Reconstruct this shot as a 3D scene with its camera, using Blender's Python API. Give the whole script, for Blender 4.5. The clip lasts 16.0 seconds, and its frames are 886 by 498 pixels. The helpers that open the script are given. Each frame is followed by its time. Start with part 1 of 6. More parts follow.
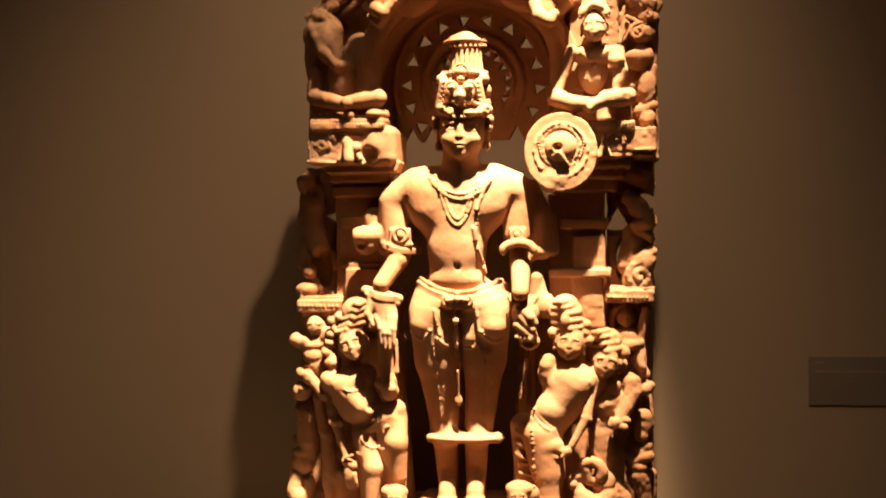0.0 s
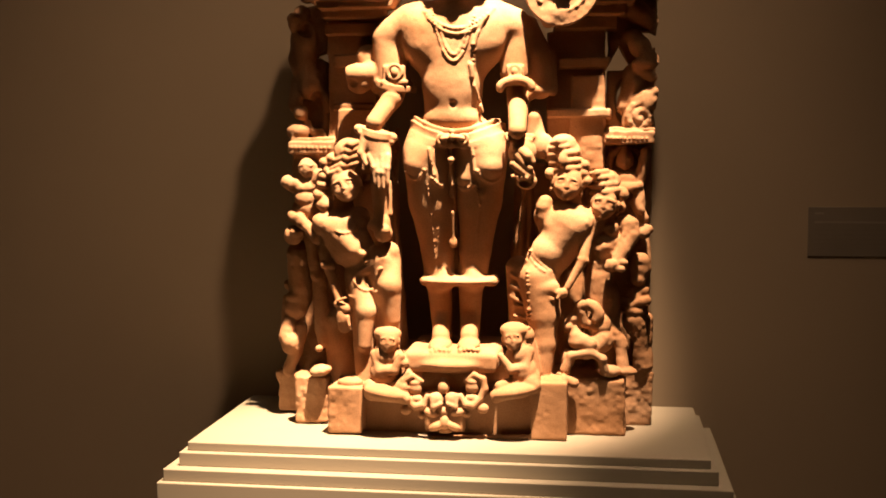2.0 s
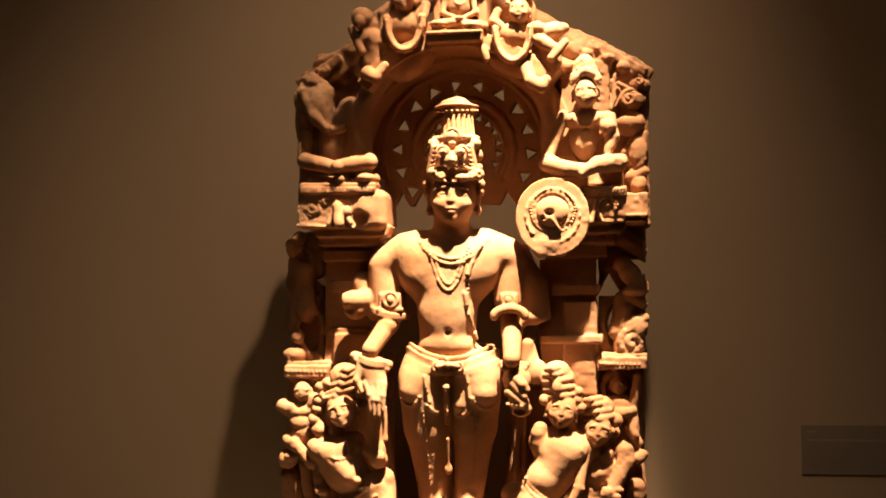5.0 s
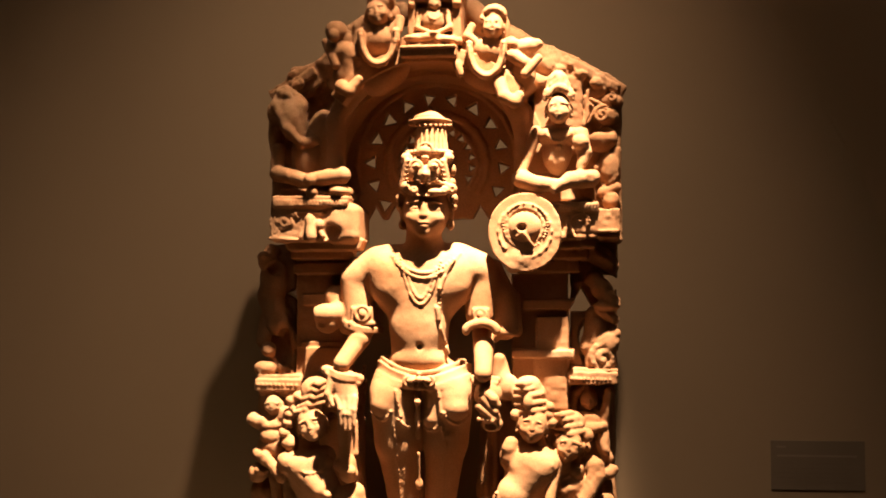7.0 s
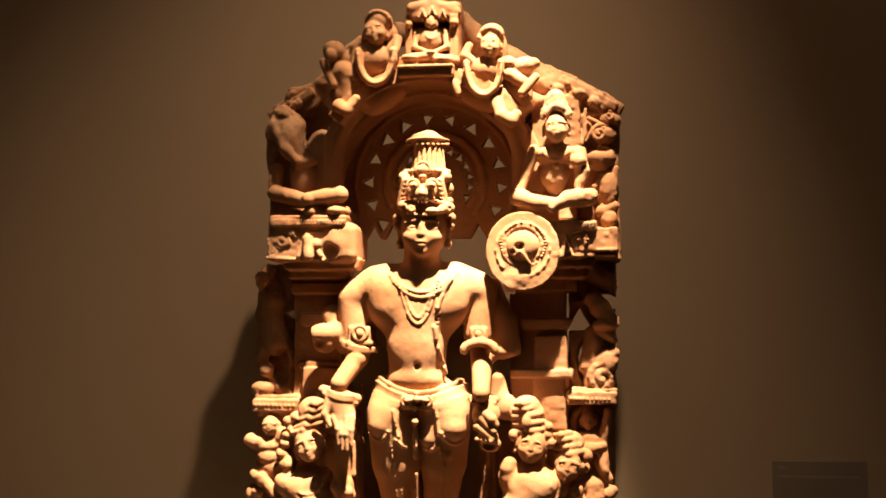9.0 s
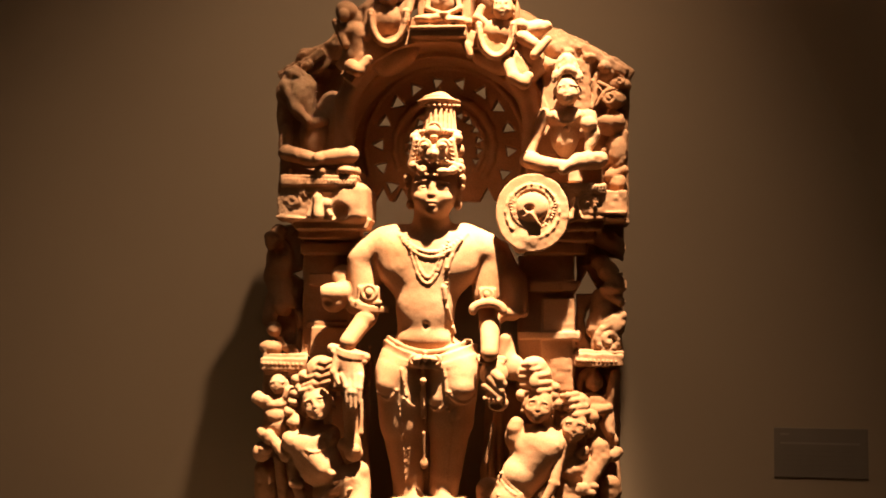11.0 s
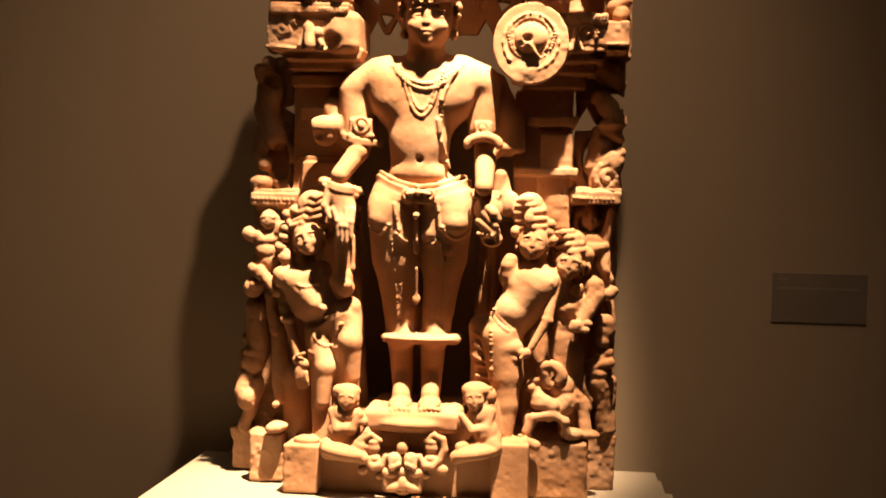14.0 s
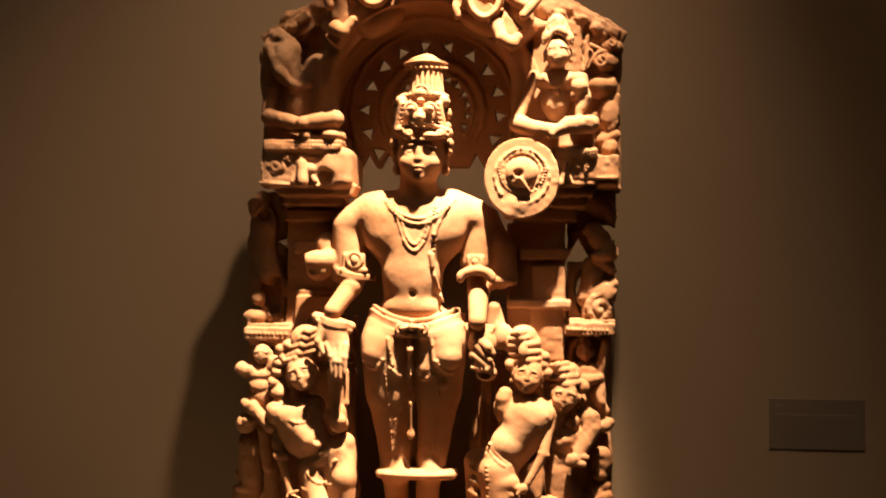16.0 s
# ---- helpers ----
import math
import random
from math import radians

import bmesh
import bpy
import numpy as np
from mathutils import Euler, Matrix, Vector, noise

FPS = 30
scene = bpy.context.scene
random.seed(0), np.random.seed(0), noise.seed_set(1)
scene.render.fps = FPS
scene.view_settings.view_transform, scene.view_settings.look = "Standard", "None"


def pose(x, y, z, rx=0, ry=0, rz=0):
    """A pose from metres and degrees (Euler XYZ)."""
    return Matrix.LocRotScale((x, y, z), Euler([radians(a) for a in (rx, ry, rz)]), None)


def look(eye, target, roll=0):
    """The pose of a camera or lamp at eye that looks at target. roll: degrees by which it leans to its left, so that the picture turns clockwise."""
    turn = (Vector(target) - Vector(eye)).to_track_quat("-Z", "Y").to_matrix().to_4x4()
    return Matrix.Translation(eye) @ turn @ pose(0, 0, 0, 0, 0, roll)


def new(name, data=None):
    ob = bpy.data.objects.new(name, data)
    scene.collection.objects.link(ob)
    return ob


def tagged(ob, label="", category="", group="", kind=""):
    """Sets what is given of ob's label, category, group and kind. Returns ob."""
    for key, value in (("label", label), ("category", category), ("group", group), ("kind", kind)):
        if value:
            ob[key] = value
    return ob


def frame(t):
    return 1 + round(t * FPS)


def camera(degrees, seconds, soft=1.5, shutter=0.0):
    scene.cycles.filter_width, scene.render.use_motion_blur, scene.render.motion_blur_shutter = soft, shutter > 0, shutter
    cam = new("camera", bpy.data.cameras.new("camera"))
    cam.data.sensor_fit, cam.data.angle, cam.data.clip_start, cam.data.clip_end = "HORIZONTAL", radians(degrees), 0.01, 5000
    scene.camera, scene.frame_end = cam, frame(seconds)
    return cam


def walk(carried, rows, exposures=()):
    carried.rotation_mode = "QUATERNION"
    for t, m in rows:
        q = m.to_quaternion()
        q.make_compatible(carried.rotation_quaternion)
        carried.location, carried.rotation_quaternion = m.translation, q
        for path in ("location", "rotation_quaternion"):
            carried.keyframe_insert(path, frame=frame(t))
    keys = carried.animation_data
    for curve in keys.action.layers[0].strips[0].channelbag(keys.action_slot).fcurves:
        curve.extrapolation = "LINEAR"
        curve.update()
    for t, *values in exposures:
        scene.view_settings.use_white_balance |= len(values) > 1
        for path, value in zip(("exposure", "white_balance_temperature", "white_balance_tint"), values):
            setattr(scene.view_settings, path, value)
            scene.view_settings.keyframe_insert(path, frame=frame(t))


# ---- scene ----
cam = camera(43.9, 16.0, soft=1.8, shutter=0.5)
PATH = [
    (0, (0.289, -1.887, 1.466), (-0.013, 0.089, 1.435), -0.7),
    (0.5, (0.295, -1.876, 1.422), (-0.009, 0.099, 1.347), -0.3),
    (1, (0.294, -1.864, 1.374), (-0.013, 0.108, 1.254), -0.1),
    (1.5, (0.268, -1.866, 1.346), (-0.014, 0.108, 1.196), -0.1),
    (2, (0.277, -1.849, 1.332), (-0.011, 0.121, 1.141), -0.3),
    (2.5, (0.282, -1.853, 1.38), (-0.008, 0.123, 1.279), -1.3),
    (3, (0.269, -1.853, 1.391), (-0.018, 0.126, 1.326), -0.9),
    (3.5, (0.269, -1.851, 1.417), (-0.009, 0.129, 1.389), -0.9),
    (4, (0.267, -1.855, 1.43), (-0.011, 0.125, 1.458), -0.8),
    (4.5, (0.261, -1.855, 1.446), (-0.009, 0.126, 1.505), -0.8),
    (4.7, (0.264, -1.866, 1.46), (-0.008, 0.114, 1.534), -0.5),
    (6.8, (0.278, -1.876, 1.483), (0.044, 0.107, 1.586), -0.3),
    (7, (0.274, -1.87, 1.477), (0.052, 0.115, 1.579), -0.0),
    (7.5, (0.271, -1.861, 1.47), (0.06, 0.126, 1.557), 0.3),
    (8, (0.291, -1.851, 1.453), (0.068, 0.134, 1.549), 0.1),
    (8.5, (0.295, -1.839, 1.48), (0.055, 0.145, 1.572), -0.1),
    (9, (0.288, -1.862, 1.467), (0.056, 0.119, 1.614), -0.1),
    (9.2, (0.269, -1.856, 1.488), (0.051, 0.128, 1.609), -0.2),
    (11.3, (0.25, -1.873, 1.408), (0.034, 0.111, 1.537), 0.9),
    (11.5, (0.254, -1.87, 1.413), (0.034, 0.116, 1.513), 1.1),
    (12, (0.253, -1.857, 1.391), (0.035, 0.129, 1.482), 1.5),
    (12.5, (0.247, -1.849, 1.382), (0.032, 0.139, 1.42), 0.9),
    (13, (0.251, -1.843, 1.364), (0.042, 0.146, 1.35), 0.9),
    (13.5, (0.266, -1.836, 1.331), (0.047, 0.152, 1.302), 0.9),
    (14, (0.268, -1.82, 1.331), (0.049, 0.166, 1.242), 1.3),
    (14.5, (0.288, -1.808, 1.324), (0.057, 0.175, 1.216), 1.2),
    (15, (0.266, -1.79, 1.301), (0.052, 0.197, 1.228), 0.9),
    (15.5, (0.264, -1.799, 1.352), (0.084, 0.193, 1.389), 0.0),
    (16, (0.267, -1.82, 1.39), (0.057, 0.166, 1.484), 0.6),
]
walk(cam, [(t, look(eye, target, roll)) for t, eye, target, roll in PATH],
     ((0, 0.12), (1, 0.08), (2, -0.05), (3, -0.14), (4.5, -0.03), (7, 0.0), (9.2, 0.0), (12.5, 0.10), (14.5, 0.0), (15.5, -0.07), (16, -0.07)))

# ---------------------------------------------------------------- light and world
FLOOR, PLINTH_TOP, WALL = 0.0, 0.80, 0.470      # wall: the plane of the gallery wall behind the stele
world = bpy.data.worlds.new("world")
scene.world = world
world.use_nodes = True
world.node_tree.nodes["Background"].inputs[0].default_value = (1.0, 0.80, 0.58, 1)
world.node_tree.nodes["Background"].inputs[1].default_value = 0.012


def spot(name, eye, target, watts, degrees, blend, size, colour, wide=1.0):
    lamp = bpy.data.lights.new(name, "SPOT")
    lamp.energy, lamp.spot_size, lamp.spot_blend = watts, radians(degrees), blend
    lamp.shadow_soft_size, lamp.color = size, colour
    ob = new(name, lamp)
    ob.matrix_world = look(eye, target) @ Matrix.Diagonal((wide, 1, 1, 1))      # wide stretches the beam sideways, an added shaping of the cone
    return ob


KEY_EYE, KEY_AIM = (0.40, -0.55, 4.00), (-0.06, 0.130, 1.12)
WARM = (1.0, 0.655, 0.400)
spot("key_spot", KEY_EYE, KEY_AIM, 4500, 14.6, 1.0, 0.04, WARM, 1.6)                 # the hot middle of the track spotlight
spot("key_spill", KEY_EYE, (-0.43, 0.10, 0.20), 300, 58, 1.0, 0.04, WARM)     # and the spill round it
room = bpy.data.lights.new("gallery_fill", "AREA")                            # an added, unseen area lamp: a dim fill for general light on this wall
room.shape, room.size, room.size_y, room.energy, room.color = "RECTANGLE", 5.0, 0.5, 18.5, WARM
new("gallery_fill", room).matrix_world = look((0.2, -1.7, 4.28), (0.1, 0.0, 0.9))


# ---------------------------------------------------------------- materials
def material(name):
    m = bpy.data.materials.new(name)
    m.use_nodes = True
    t = m.node_tree
    return m, t, t.nodes["Principled BSDF"]


def node(t, kind, **values):
    n = t.nodes.new(kind)
    for key_name, value in values.items():
        n.inputs[key_name.replace("_", " ")].default_value = value
    return n


def ramp(t, source, stops):
    n = t.nodes.new("ShaderNodeValToRGB")
    while len(n.color_ramp.elements) < len(stops):
        n.color_ramp.elements.new(0.5)
    for e, (at, c) in zip(n.color_ramp.elements, stops):
        e.position, e.color = at, (*c, 1)
    t.links.new(source, n.inputs[0])
    return n.outputs[0]


def mixed(t, fac, a, b, blend="MIX"):
    n = t.nodes.new("ShaderNodeMix")
    n.data_type, n.blend_type = "RGBA", blend
    for value, slot in ((fac, 0), (a, 6), (b, 7)):
        if hasattr(value, "is_linked"):
            t.links.new(value, n.inputs[slot])
        else:
            n.inputs[slot].default_value = value if slot == 0 else (*value, 1)
    return n.outputs[2]


def plain(name, colours, scale, rough, bump=0.1, fine=220.0, depth=0.001, spec=0.3, metal=0.0):
    """Two scales of variation between two colours, with a fine relief."""
    m, t, p = material(name)
    co = t.nodes.new("ShaderNodeTexCoord").outputs["Object"]
    n1, n2 = node(t, "ShaderNodeTexNoise", Scale=scale, Detail=6.0), node(t, "ShaderNodeTexNoise", Scale=fine, Detail=3.0)
    t.links.new(co, n1.inputs["Vector"])
    t.links.new(co, n2.inputs["Vector"])
    base = ramp(t, n1.outputs[0], [(0.3, colours[0]), (0.7, colours[1])])
    t.links.new(base, p.inputs["Base Color"])
    b = node(t, "ShaderNodeBump", Strength=bump, Distance=depth)
    t.links.new(n2.outputs[0], b.inputs["Height"])
    t.links.new(b.outputs[0], p.inputs["Normal"])
    p.inputs["Roughness"].default_value = rough
    p.inputs["Specular IOR Level"].default_value = spec
    p.inputs["Metallic"].default_value = metal
    return m


def sandstone():
    """Buff sandstone: warm grain, rusty and pale clouds, worn edges a little lighter, grime in the pores."""
    m, t, p = material("sandstone")
    co = t.nodes.new("ShaderNodeTexCoord").outputs["Object"]
    cloud, grain, pores, bed = (node(t, "ShaderNodeTexNoise", Scale=s, Detail=d) for s, d in ((9.0, 7.0), (420.0, 2.0), (95.0, 5.0), (3.0, 3.0)))
    for n in (cloud, grain, pores, bed):
        t.links.new(co, n.inputs["Vector"])
    base = ramp(t, cloud.outputs[0], [(0.30, (0.250, 0.130, 0.062)), (0.52, (0.328, 0.186, 0.101)), (0.72, (0.390, 0.250, 0.152))])
    base = mixed(t, ramp(t, bed.outputs[0], [(0.45, (0, 0, 0)), (0.70, (0.5, 0.5, 0.5))]), base, (0.29, 0.139, 0.057))
    base = mixed(t, 0.22, base, ramp(t, grain.outputs[0], [(0.3, (0.35, 0.35, 0.35)), (0.7, (0.9, 0.9, 0.9))]), "OVERLAY")
    base = mixed(t, ramp(t, pores.outputs[0], [(0.24, (0.35, 0.35, 0.35)), (0.33, (0, 0, 0))]), base, (0.145, 0.071, 0.033))
    t.links.new(base, p.inputs["Base Color"])
    p.inputs["Roughness"].default_value = 0.82
    p.inputs["Specular IOR Level"].default_value = 0.25
    b1 = node(t, "ShaderNodeBump", Strength=0.3, Distance=0.0008)
    b2 = node(t, "ShaderNodeBump", Strength=0.18, Distance=0.002)
    t.links.new(grain.outputs[0], b1.inputs["Height"])
    t.links.new(pores.outputs[0], b2.inputs["Height"])
    t.links.new(b2.outputs[0], b1.inputs["Normal"])
    t.links.new(b1.outputs[0], p.inputs["Normal"])
    return m


STONE = sandstone()
WALLPAINT = plain("wall_paint", ((0.290, 0.222, 0.149), (0.312, 0.240, 0.162)), 2.2, 0.85, 0.12, 160.0, 0.0008, 0.2)
CREAM = plain("cream_paint", ((0.258, 0.226, 0.172), (0.282, 0.250, 0.194)), 3.0, 0.55, 0.06, 120.0, 0.0006, 0.35)
FLOORWOOD = plain("dark_floor", ((0.07, 0.04, 0.022), (0.12, 0.07, 0.035)), 6.0, 0.45, 0.1)
CEILINGPAINT = plain("ceiling_paint", ((0.10, 0.09, 0.08), (0.12, 0.11, 0.10)), 2.0, 0.9)
LABELGREY = plain("label_card", ((0.168, 0.14, 0.106), (0.186, 0.154, 0.118)), 12.0, 0.5, 0.03)
LABELINK = plain("label_print", ((0.225, 0.192, 0.15), (0.25, 0.212, 0.168)), 30.0, 0.6, 0.03)


# ---------------------------------------------------------------- mesh helpers
def part(name, bm, mat, parent=None, label=""):
    me = bpy.data.meshes.new(name)
    bm.to_mesh(me)
    bm.free()
    me.materials.append(mat)
    ob = new(name, me)
    if parent:
        ob.parent = parent
    return tagged(ob, label)


def box(x0, x1, y0, y1, z0, z1, bevel=0.0, segments=2):
    bm = bmesh.new()
    bmesh.ops.create_cube(bm, size=1)
    for v in bm.verts:
        v.co = ((x0 + x1) / 2 + v.co.x * (x1 - x0), (y0 + y1) / 2 + v.co.y * (y1 - y0), (z0 + z1) / 2 + v.co.z * (z1 - z0))
    if bevel:
        bmesh.ops.bevel(bm, geom=bm.edges[:], offset=bevel, segments=segments, affect="EDGES", profile=0.5)
    return bm


# ---------------------------------------------------------------- the gallery
def setting(name, bm, mat, label, category):
    return tagged(part(name, bm, mat), label, category, kind="structure")


setting("wall_north", box(-3.2, 3.4, WALL, WALL + 0.12, FLOOR, 4.3), WALLPAINT, "matt taupe painted gallery wall behind the plinth", "wall")
setting("wall_west", box(-3.32, -3.2, -4.6, WALL, FLOOR, 4.3), WALLPAINT, "plain taupe painted side wall of gallery", "wall")
setting("wall_east", box(3.4, 3.52, -4.6, WALL, FLOOR, 4.3), WALLPAINT, "plain taupe painted side wall of gallery", "wall")
setting("wall_south", box(-3.2, 3.4, -4.72, -4.6, FLOOR, 4.3), WALLPAINT, "plain taupe painted wall behind the visitor", "wall")
setting("floor", box(-3.32, 3.52, -4.72, WALL + 0.12, FLOOR - 0.1, FLOOR), FLOORWOOD, "dark polished gallery floor in low light", "floor")
setting("ceiling", box(-3.32, 3.52, -4.72, WALL + 0.12, 4.3, 4.4), CEILINGPAINT, "dark painted gallery ceiling in shadow", "ceiling")


def plinth():
    """A stepped, cream-painted display plinth standing just clear of the wall."""
    top = tagged(new("display_plinth"), "cream painted display plinth with stepped moulded edge", "plinth")
    half, z = 0.46, PLINTH_TOP
    back = 0.376
    for name, out, h in (("top_board", 0.0, 0.016), ("moulding", 0.012, 0.025), ("moulding", 0.034, 0.022)):
        part(name, box(-half - out, half + out, -out, back, z - h, z, 0.0018), CREAM, top)
        z -= h
    part("body", box(-half - 0.043, half + 0.043, -0.043, back, FLOOR, z, 0.002), CREAM, top)
    return top


plinth()


def wall_label():
    """A small printed card on the wall; its writing is too soft to read."""
    x0, x1, z0, z1, y = 0.6903, 0.8769, 1.0994, 1.1997, WALL
    card = tagged(new("wall_label"), "small grey museum label with pale unreadable print", "label")
    part("card", box(x0, x1, y - 0.0022, y - 0.0002, z0, z1, 0.0005), LABELGREY, card)
    rng = random.Random(4)
    part("heading", box(x0 + 0.012, x0 + 0.030, y - 0.0026, y - 0.0022, z1 - 0.015, z1 - 0.011), LABELINK, card)
    part("title", box(x0 + 0.012, x1 - 0.016, y - 0.0026, y - 0.0022, z1 - 0.033, z1 - 0.029), LABELINK, card)
    for i in range(5):
        z = z1 - 0.046 - i * 0.0095
        part("text_line", box(x0 + 0.012, x1 - 0.02 - rng.uniform(0, 0.035), y - 0.0025, y - 0.0022, z - 0.0014, z), LABELINK2, card)
    return card


LABELINK2 = plain("label_small_print", ((0.152, 0.128, 0.10), (0.168, 0.142, 0.112)), 30.0, 0.6, 0.03)
wall_label()


# ---------------------------------------------------------------- carving in stone
VOX = 0.0019
LOW, HIGH = np.array((-0.42, 0.02, 0.785)), np.array((0.46, 0.345, 2.10))
SIZE = np.ceil((HIGH - LOW) / VOX).astype(int)
FIELD = np.full(SIZE, 0.03, np.float32)
AXES = [(LOW[i] + VOX * np.arange(SIZE[i])).astype(np.float32) for i in range(3)]


def carve(centre, reach, shape, k, cut):
    """Adds a shape, a distance function of x, y and z, to the stone with a blend of k, or cuts it out of it."""
    lo = np.clip(((np.array(centre) - reach - k - 0.008 - LOW) / VOX).astype(int), 0, SIZE)
    hi = np.clip(((np.array(centre) + reach + k + 0.008 - LOW) / VOX).astype(int) + 1, 0, SIZE)
    if (hi <= lo).any():
        return
    here = tuple(slice(a, b) for a, b in zip(lo, hi))
    x, y, z = (AXES[i][here[i]].reshape([-1 if j == i else 1 for j in range(3)]) for i in range(3))
    d = shape(x - np.float32(centre[0]), y - np.float32(centre[1]), z - np.float32(centre[2]))
    a = FIELD[here]
    if cut:
        h = np.maximum(k - np.abs(a + d), 0) / k
        FIELD[here] = np.maximum(a, -d) + h * h * k / 4
    else:
        h = np.maximum(k - np.abs(a - d), 0) / k
        FIELD[here] = np.minimum(a, d) - h * h * k / 4


def turned(x, z, tilt):
    c, s = math.cos(radians(tilt)), math.sin(radians(tilt))
    return x * c - z * s, x * s + z * c


def ball(x, y, z, rx, ry, rz, tilt=0, k=0.003, cut=False):
    """An ellipsoid; tilt turns it clockwise as seen from the front."""
    def shape(dx, dy, dz):
        u, w = turned(dx, dz, tilt)
        k0 = np.sqrt((u / rx) ** 2 + (dy / ry) ** 2 + (w / rz) ** 2)
        k1 = np.sqrt((u / rx ** 2) ** 2 + (dy / ry ** 2) ** 2 + (w / rz ** 2) ** 2)
        return k0 * (k0 - 1) / np.maximum(k1, 1e-6)
    m = max(rx, rz) if tilt else 0
    carve((x, y, z), np.array((max(rx, m), ry, max(rz, m))), shape, k, cut)


def limb(x0, y0, z0, x1, y1, z1, r0, r1, k=0.003, cut=False, flat=1.0):
    """A round tapering limb between two points; flat squeezes it front to back."""
    a, b = np.array((x0, y0, z0)), np.array((x1, y1, z1))
    v, c = b - a, (a + b) / 2

    def shape(dx, dy, dz):
        px, py, pz = dx + (c - a)[0], dy + (c - a)[1], dz + (c - a)[2]
        h = np.clip((px * v[0] + py * v[1] + pz * v[2]) / max(float(v @ v), 1e-9), 0, 1)
        return (np.sqrt((px - h * v[0]) ** 2 + ((py - h * v[1]) / flat) ** 2 + (pz - h * v[2]) ** 2) - (r0 + h * (r1 - r0))) * min(1.0, flat)
    carve(c, np.abs(v) / 2 + max(r0, r1), shape, k, cut)


def slab(x, y, z, hx, hy, hz, r=0.004, tilt=0, k=0.003, cut=False, taper=0.0):
    """A block with rounded edges; taper widens it towards its top."""
    def shape(dx, dy, dz):
        u, w = turned(dx, dz, tilt)
        wide = 1 + taper * w / hz
        qx, qy, qz = np.abs(u) - hx * wide + r, np.abs(dy) - hy + r, np.abs(w) - hz + r
        return np.sqrt(np.maximum(qx, 0) ** 2 + np.maximum(qy, 0) ** 2 + np.maximum(qz, 0) ** 2) + np.minimum(np.maximum(qx, np.maximum(qy, qz)), 0) - r
    m = math.hypot(hx, hz) if tilt else 0
    wide = hx * (1 + abs(taper))
    carve((x, y, z), np.array((max(wide, m), hy, max(hz, m))), shape, k, cut)


def drum(x, y, z, r0, r1, hy, a0=-180, a1=180, k=0.003, cut=False, squash=1.0):
    """A flat ring, or a part of it, facing the viewer: radii r0 to r1, angles clockwise from the top."""
    mid, half = radians((a0 + a1) / 2), radians((a1 - a0) / 2)

    def shape(dx, dy, dz):
        w = dz / squash
        rad = np.sqrt(dx * dx + w * w)
        ang = np.abs((np.arctan2(dx, w) - mid + math.pi) % (2 * math.pi) - math.pi)
        d = np.maximum(np.abs(rad - (r0 + r1) / 2) - (r1 - r0) / 2, np.abs(dy) - hy)
        return d if a1 - a0 >= 360 else np.maximum(d, (ang - half) * rad)
    carve((x, y, z), np.array((r1, hy, r1 * max(1, squash))), shape, k, cut)


def front(x, y, z, out):
    """The depth at which a thing laid on the stone near (x, y, z) sits, proud by out; y where no stone is near."""
    i, j = int(round((x - LOW[0]) / VOX)), int(round((z - LOW[2]) / VOX))
    if not (0 <= i < SIZE[0] and 0 <= j < SIZE[2]):
        return y
    solid = np.flatnonzero(FIELD[i, :, j] < 0)
    if not len(solid):
        return y
    found = LOW[1] + VOX * solid[0]
    return found - out if abs(found - y) < 0.045 else y


def hoop(x, y, z, rad, r, a0=-180, a1=180, k=0.003, squash=1.0, beads=0, lay=False):
    """A round moulding bent into a ring or an arc that faces the viewer; with beads, a row of them."""
    n = beads or max(8, int(abs(a1 - a0) / 18))
    pts = [(x + rad * math.sin(radians(a0 + (a1 - a0) * i / n)), z + rad * squash * math.cos(radians(a0 + (a1 - a0) * i / n))) for i in range(n + 1)]
    deep = [front(xa, y, za, 0.12 * r) if lay else y for xa, za in pts]
    for (xa, za), (xb, zb), ya, yb in zip(pts, pts[1:], deep, deep[1:]):
        if beads:
            ball(xa, ya, za, r, r, r, k=0.001)
        else:
            limb(xa, ya, za, xb, yb, zb, r, r, k=k)


def string(x0, y0, z0, x1, y1, z1, r, sag=0.0, beads=0, k=0.002, lay=False):
    """A hanging cord or a row of beads between two points."""
    n = beads or 12
    pts = []
    for i in range(n + 1):
        f = i / n
        px, py, pz = x0 + f * (x1 - x0), y0 + f * (y1 - y0), z0 + f * (z1 - z0) - sag * 4 * f * (1 - f)
        pts.append((px, front(px, py, pz, 0.12 * r) if lay else py, pz))
    for a, b in zip(pts, pts[1:]):
        if beads:
            ball(*a, r, r, r, k=0.001)
        else:
            limb(*a, *b, r, r, k=k)


def scroll(x, y, z, rad, r, turns=1.7, way=1):
    """A curling leaf scroll."""
    n = int(turns * 12)
    last = None
    for i in range(n + 1):
        f = i / n
        a = way * 2 * math.pi * turns * f
        p = (x + rad * (1 - 0.85 * f) * math.sin(a), y - 0.4 * r * f, z + rad * (1 - 0.85 * f) * math.cos(a))
        if last:
            limb(*last, *p, r, r * 0.8, k=0.0015)
        last = p


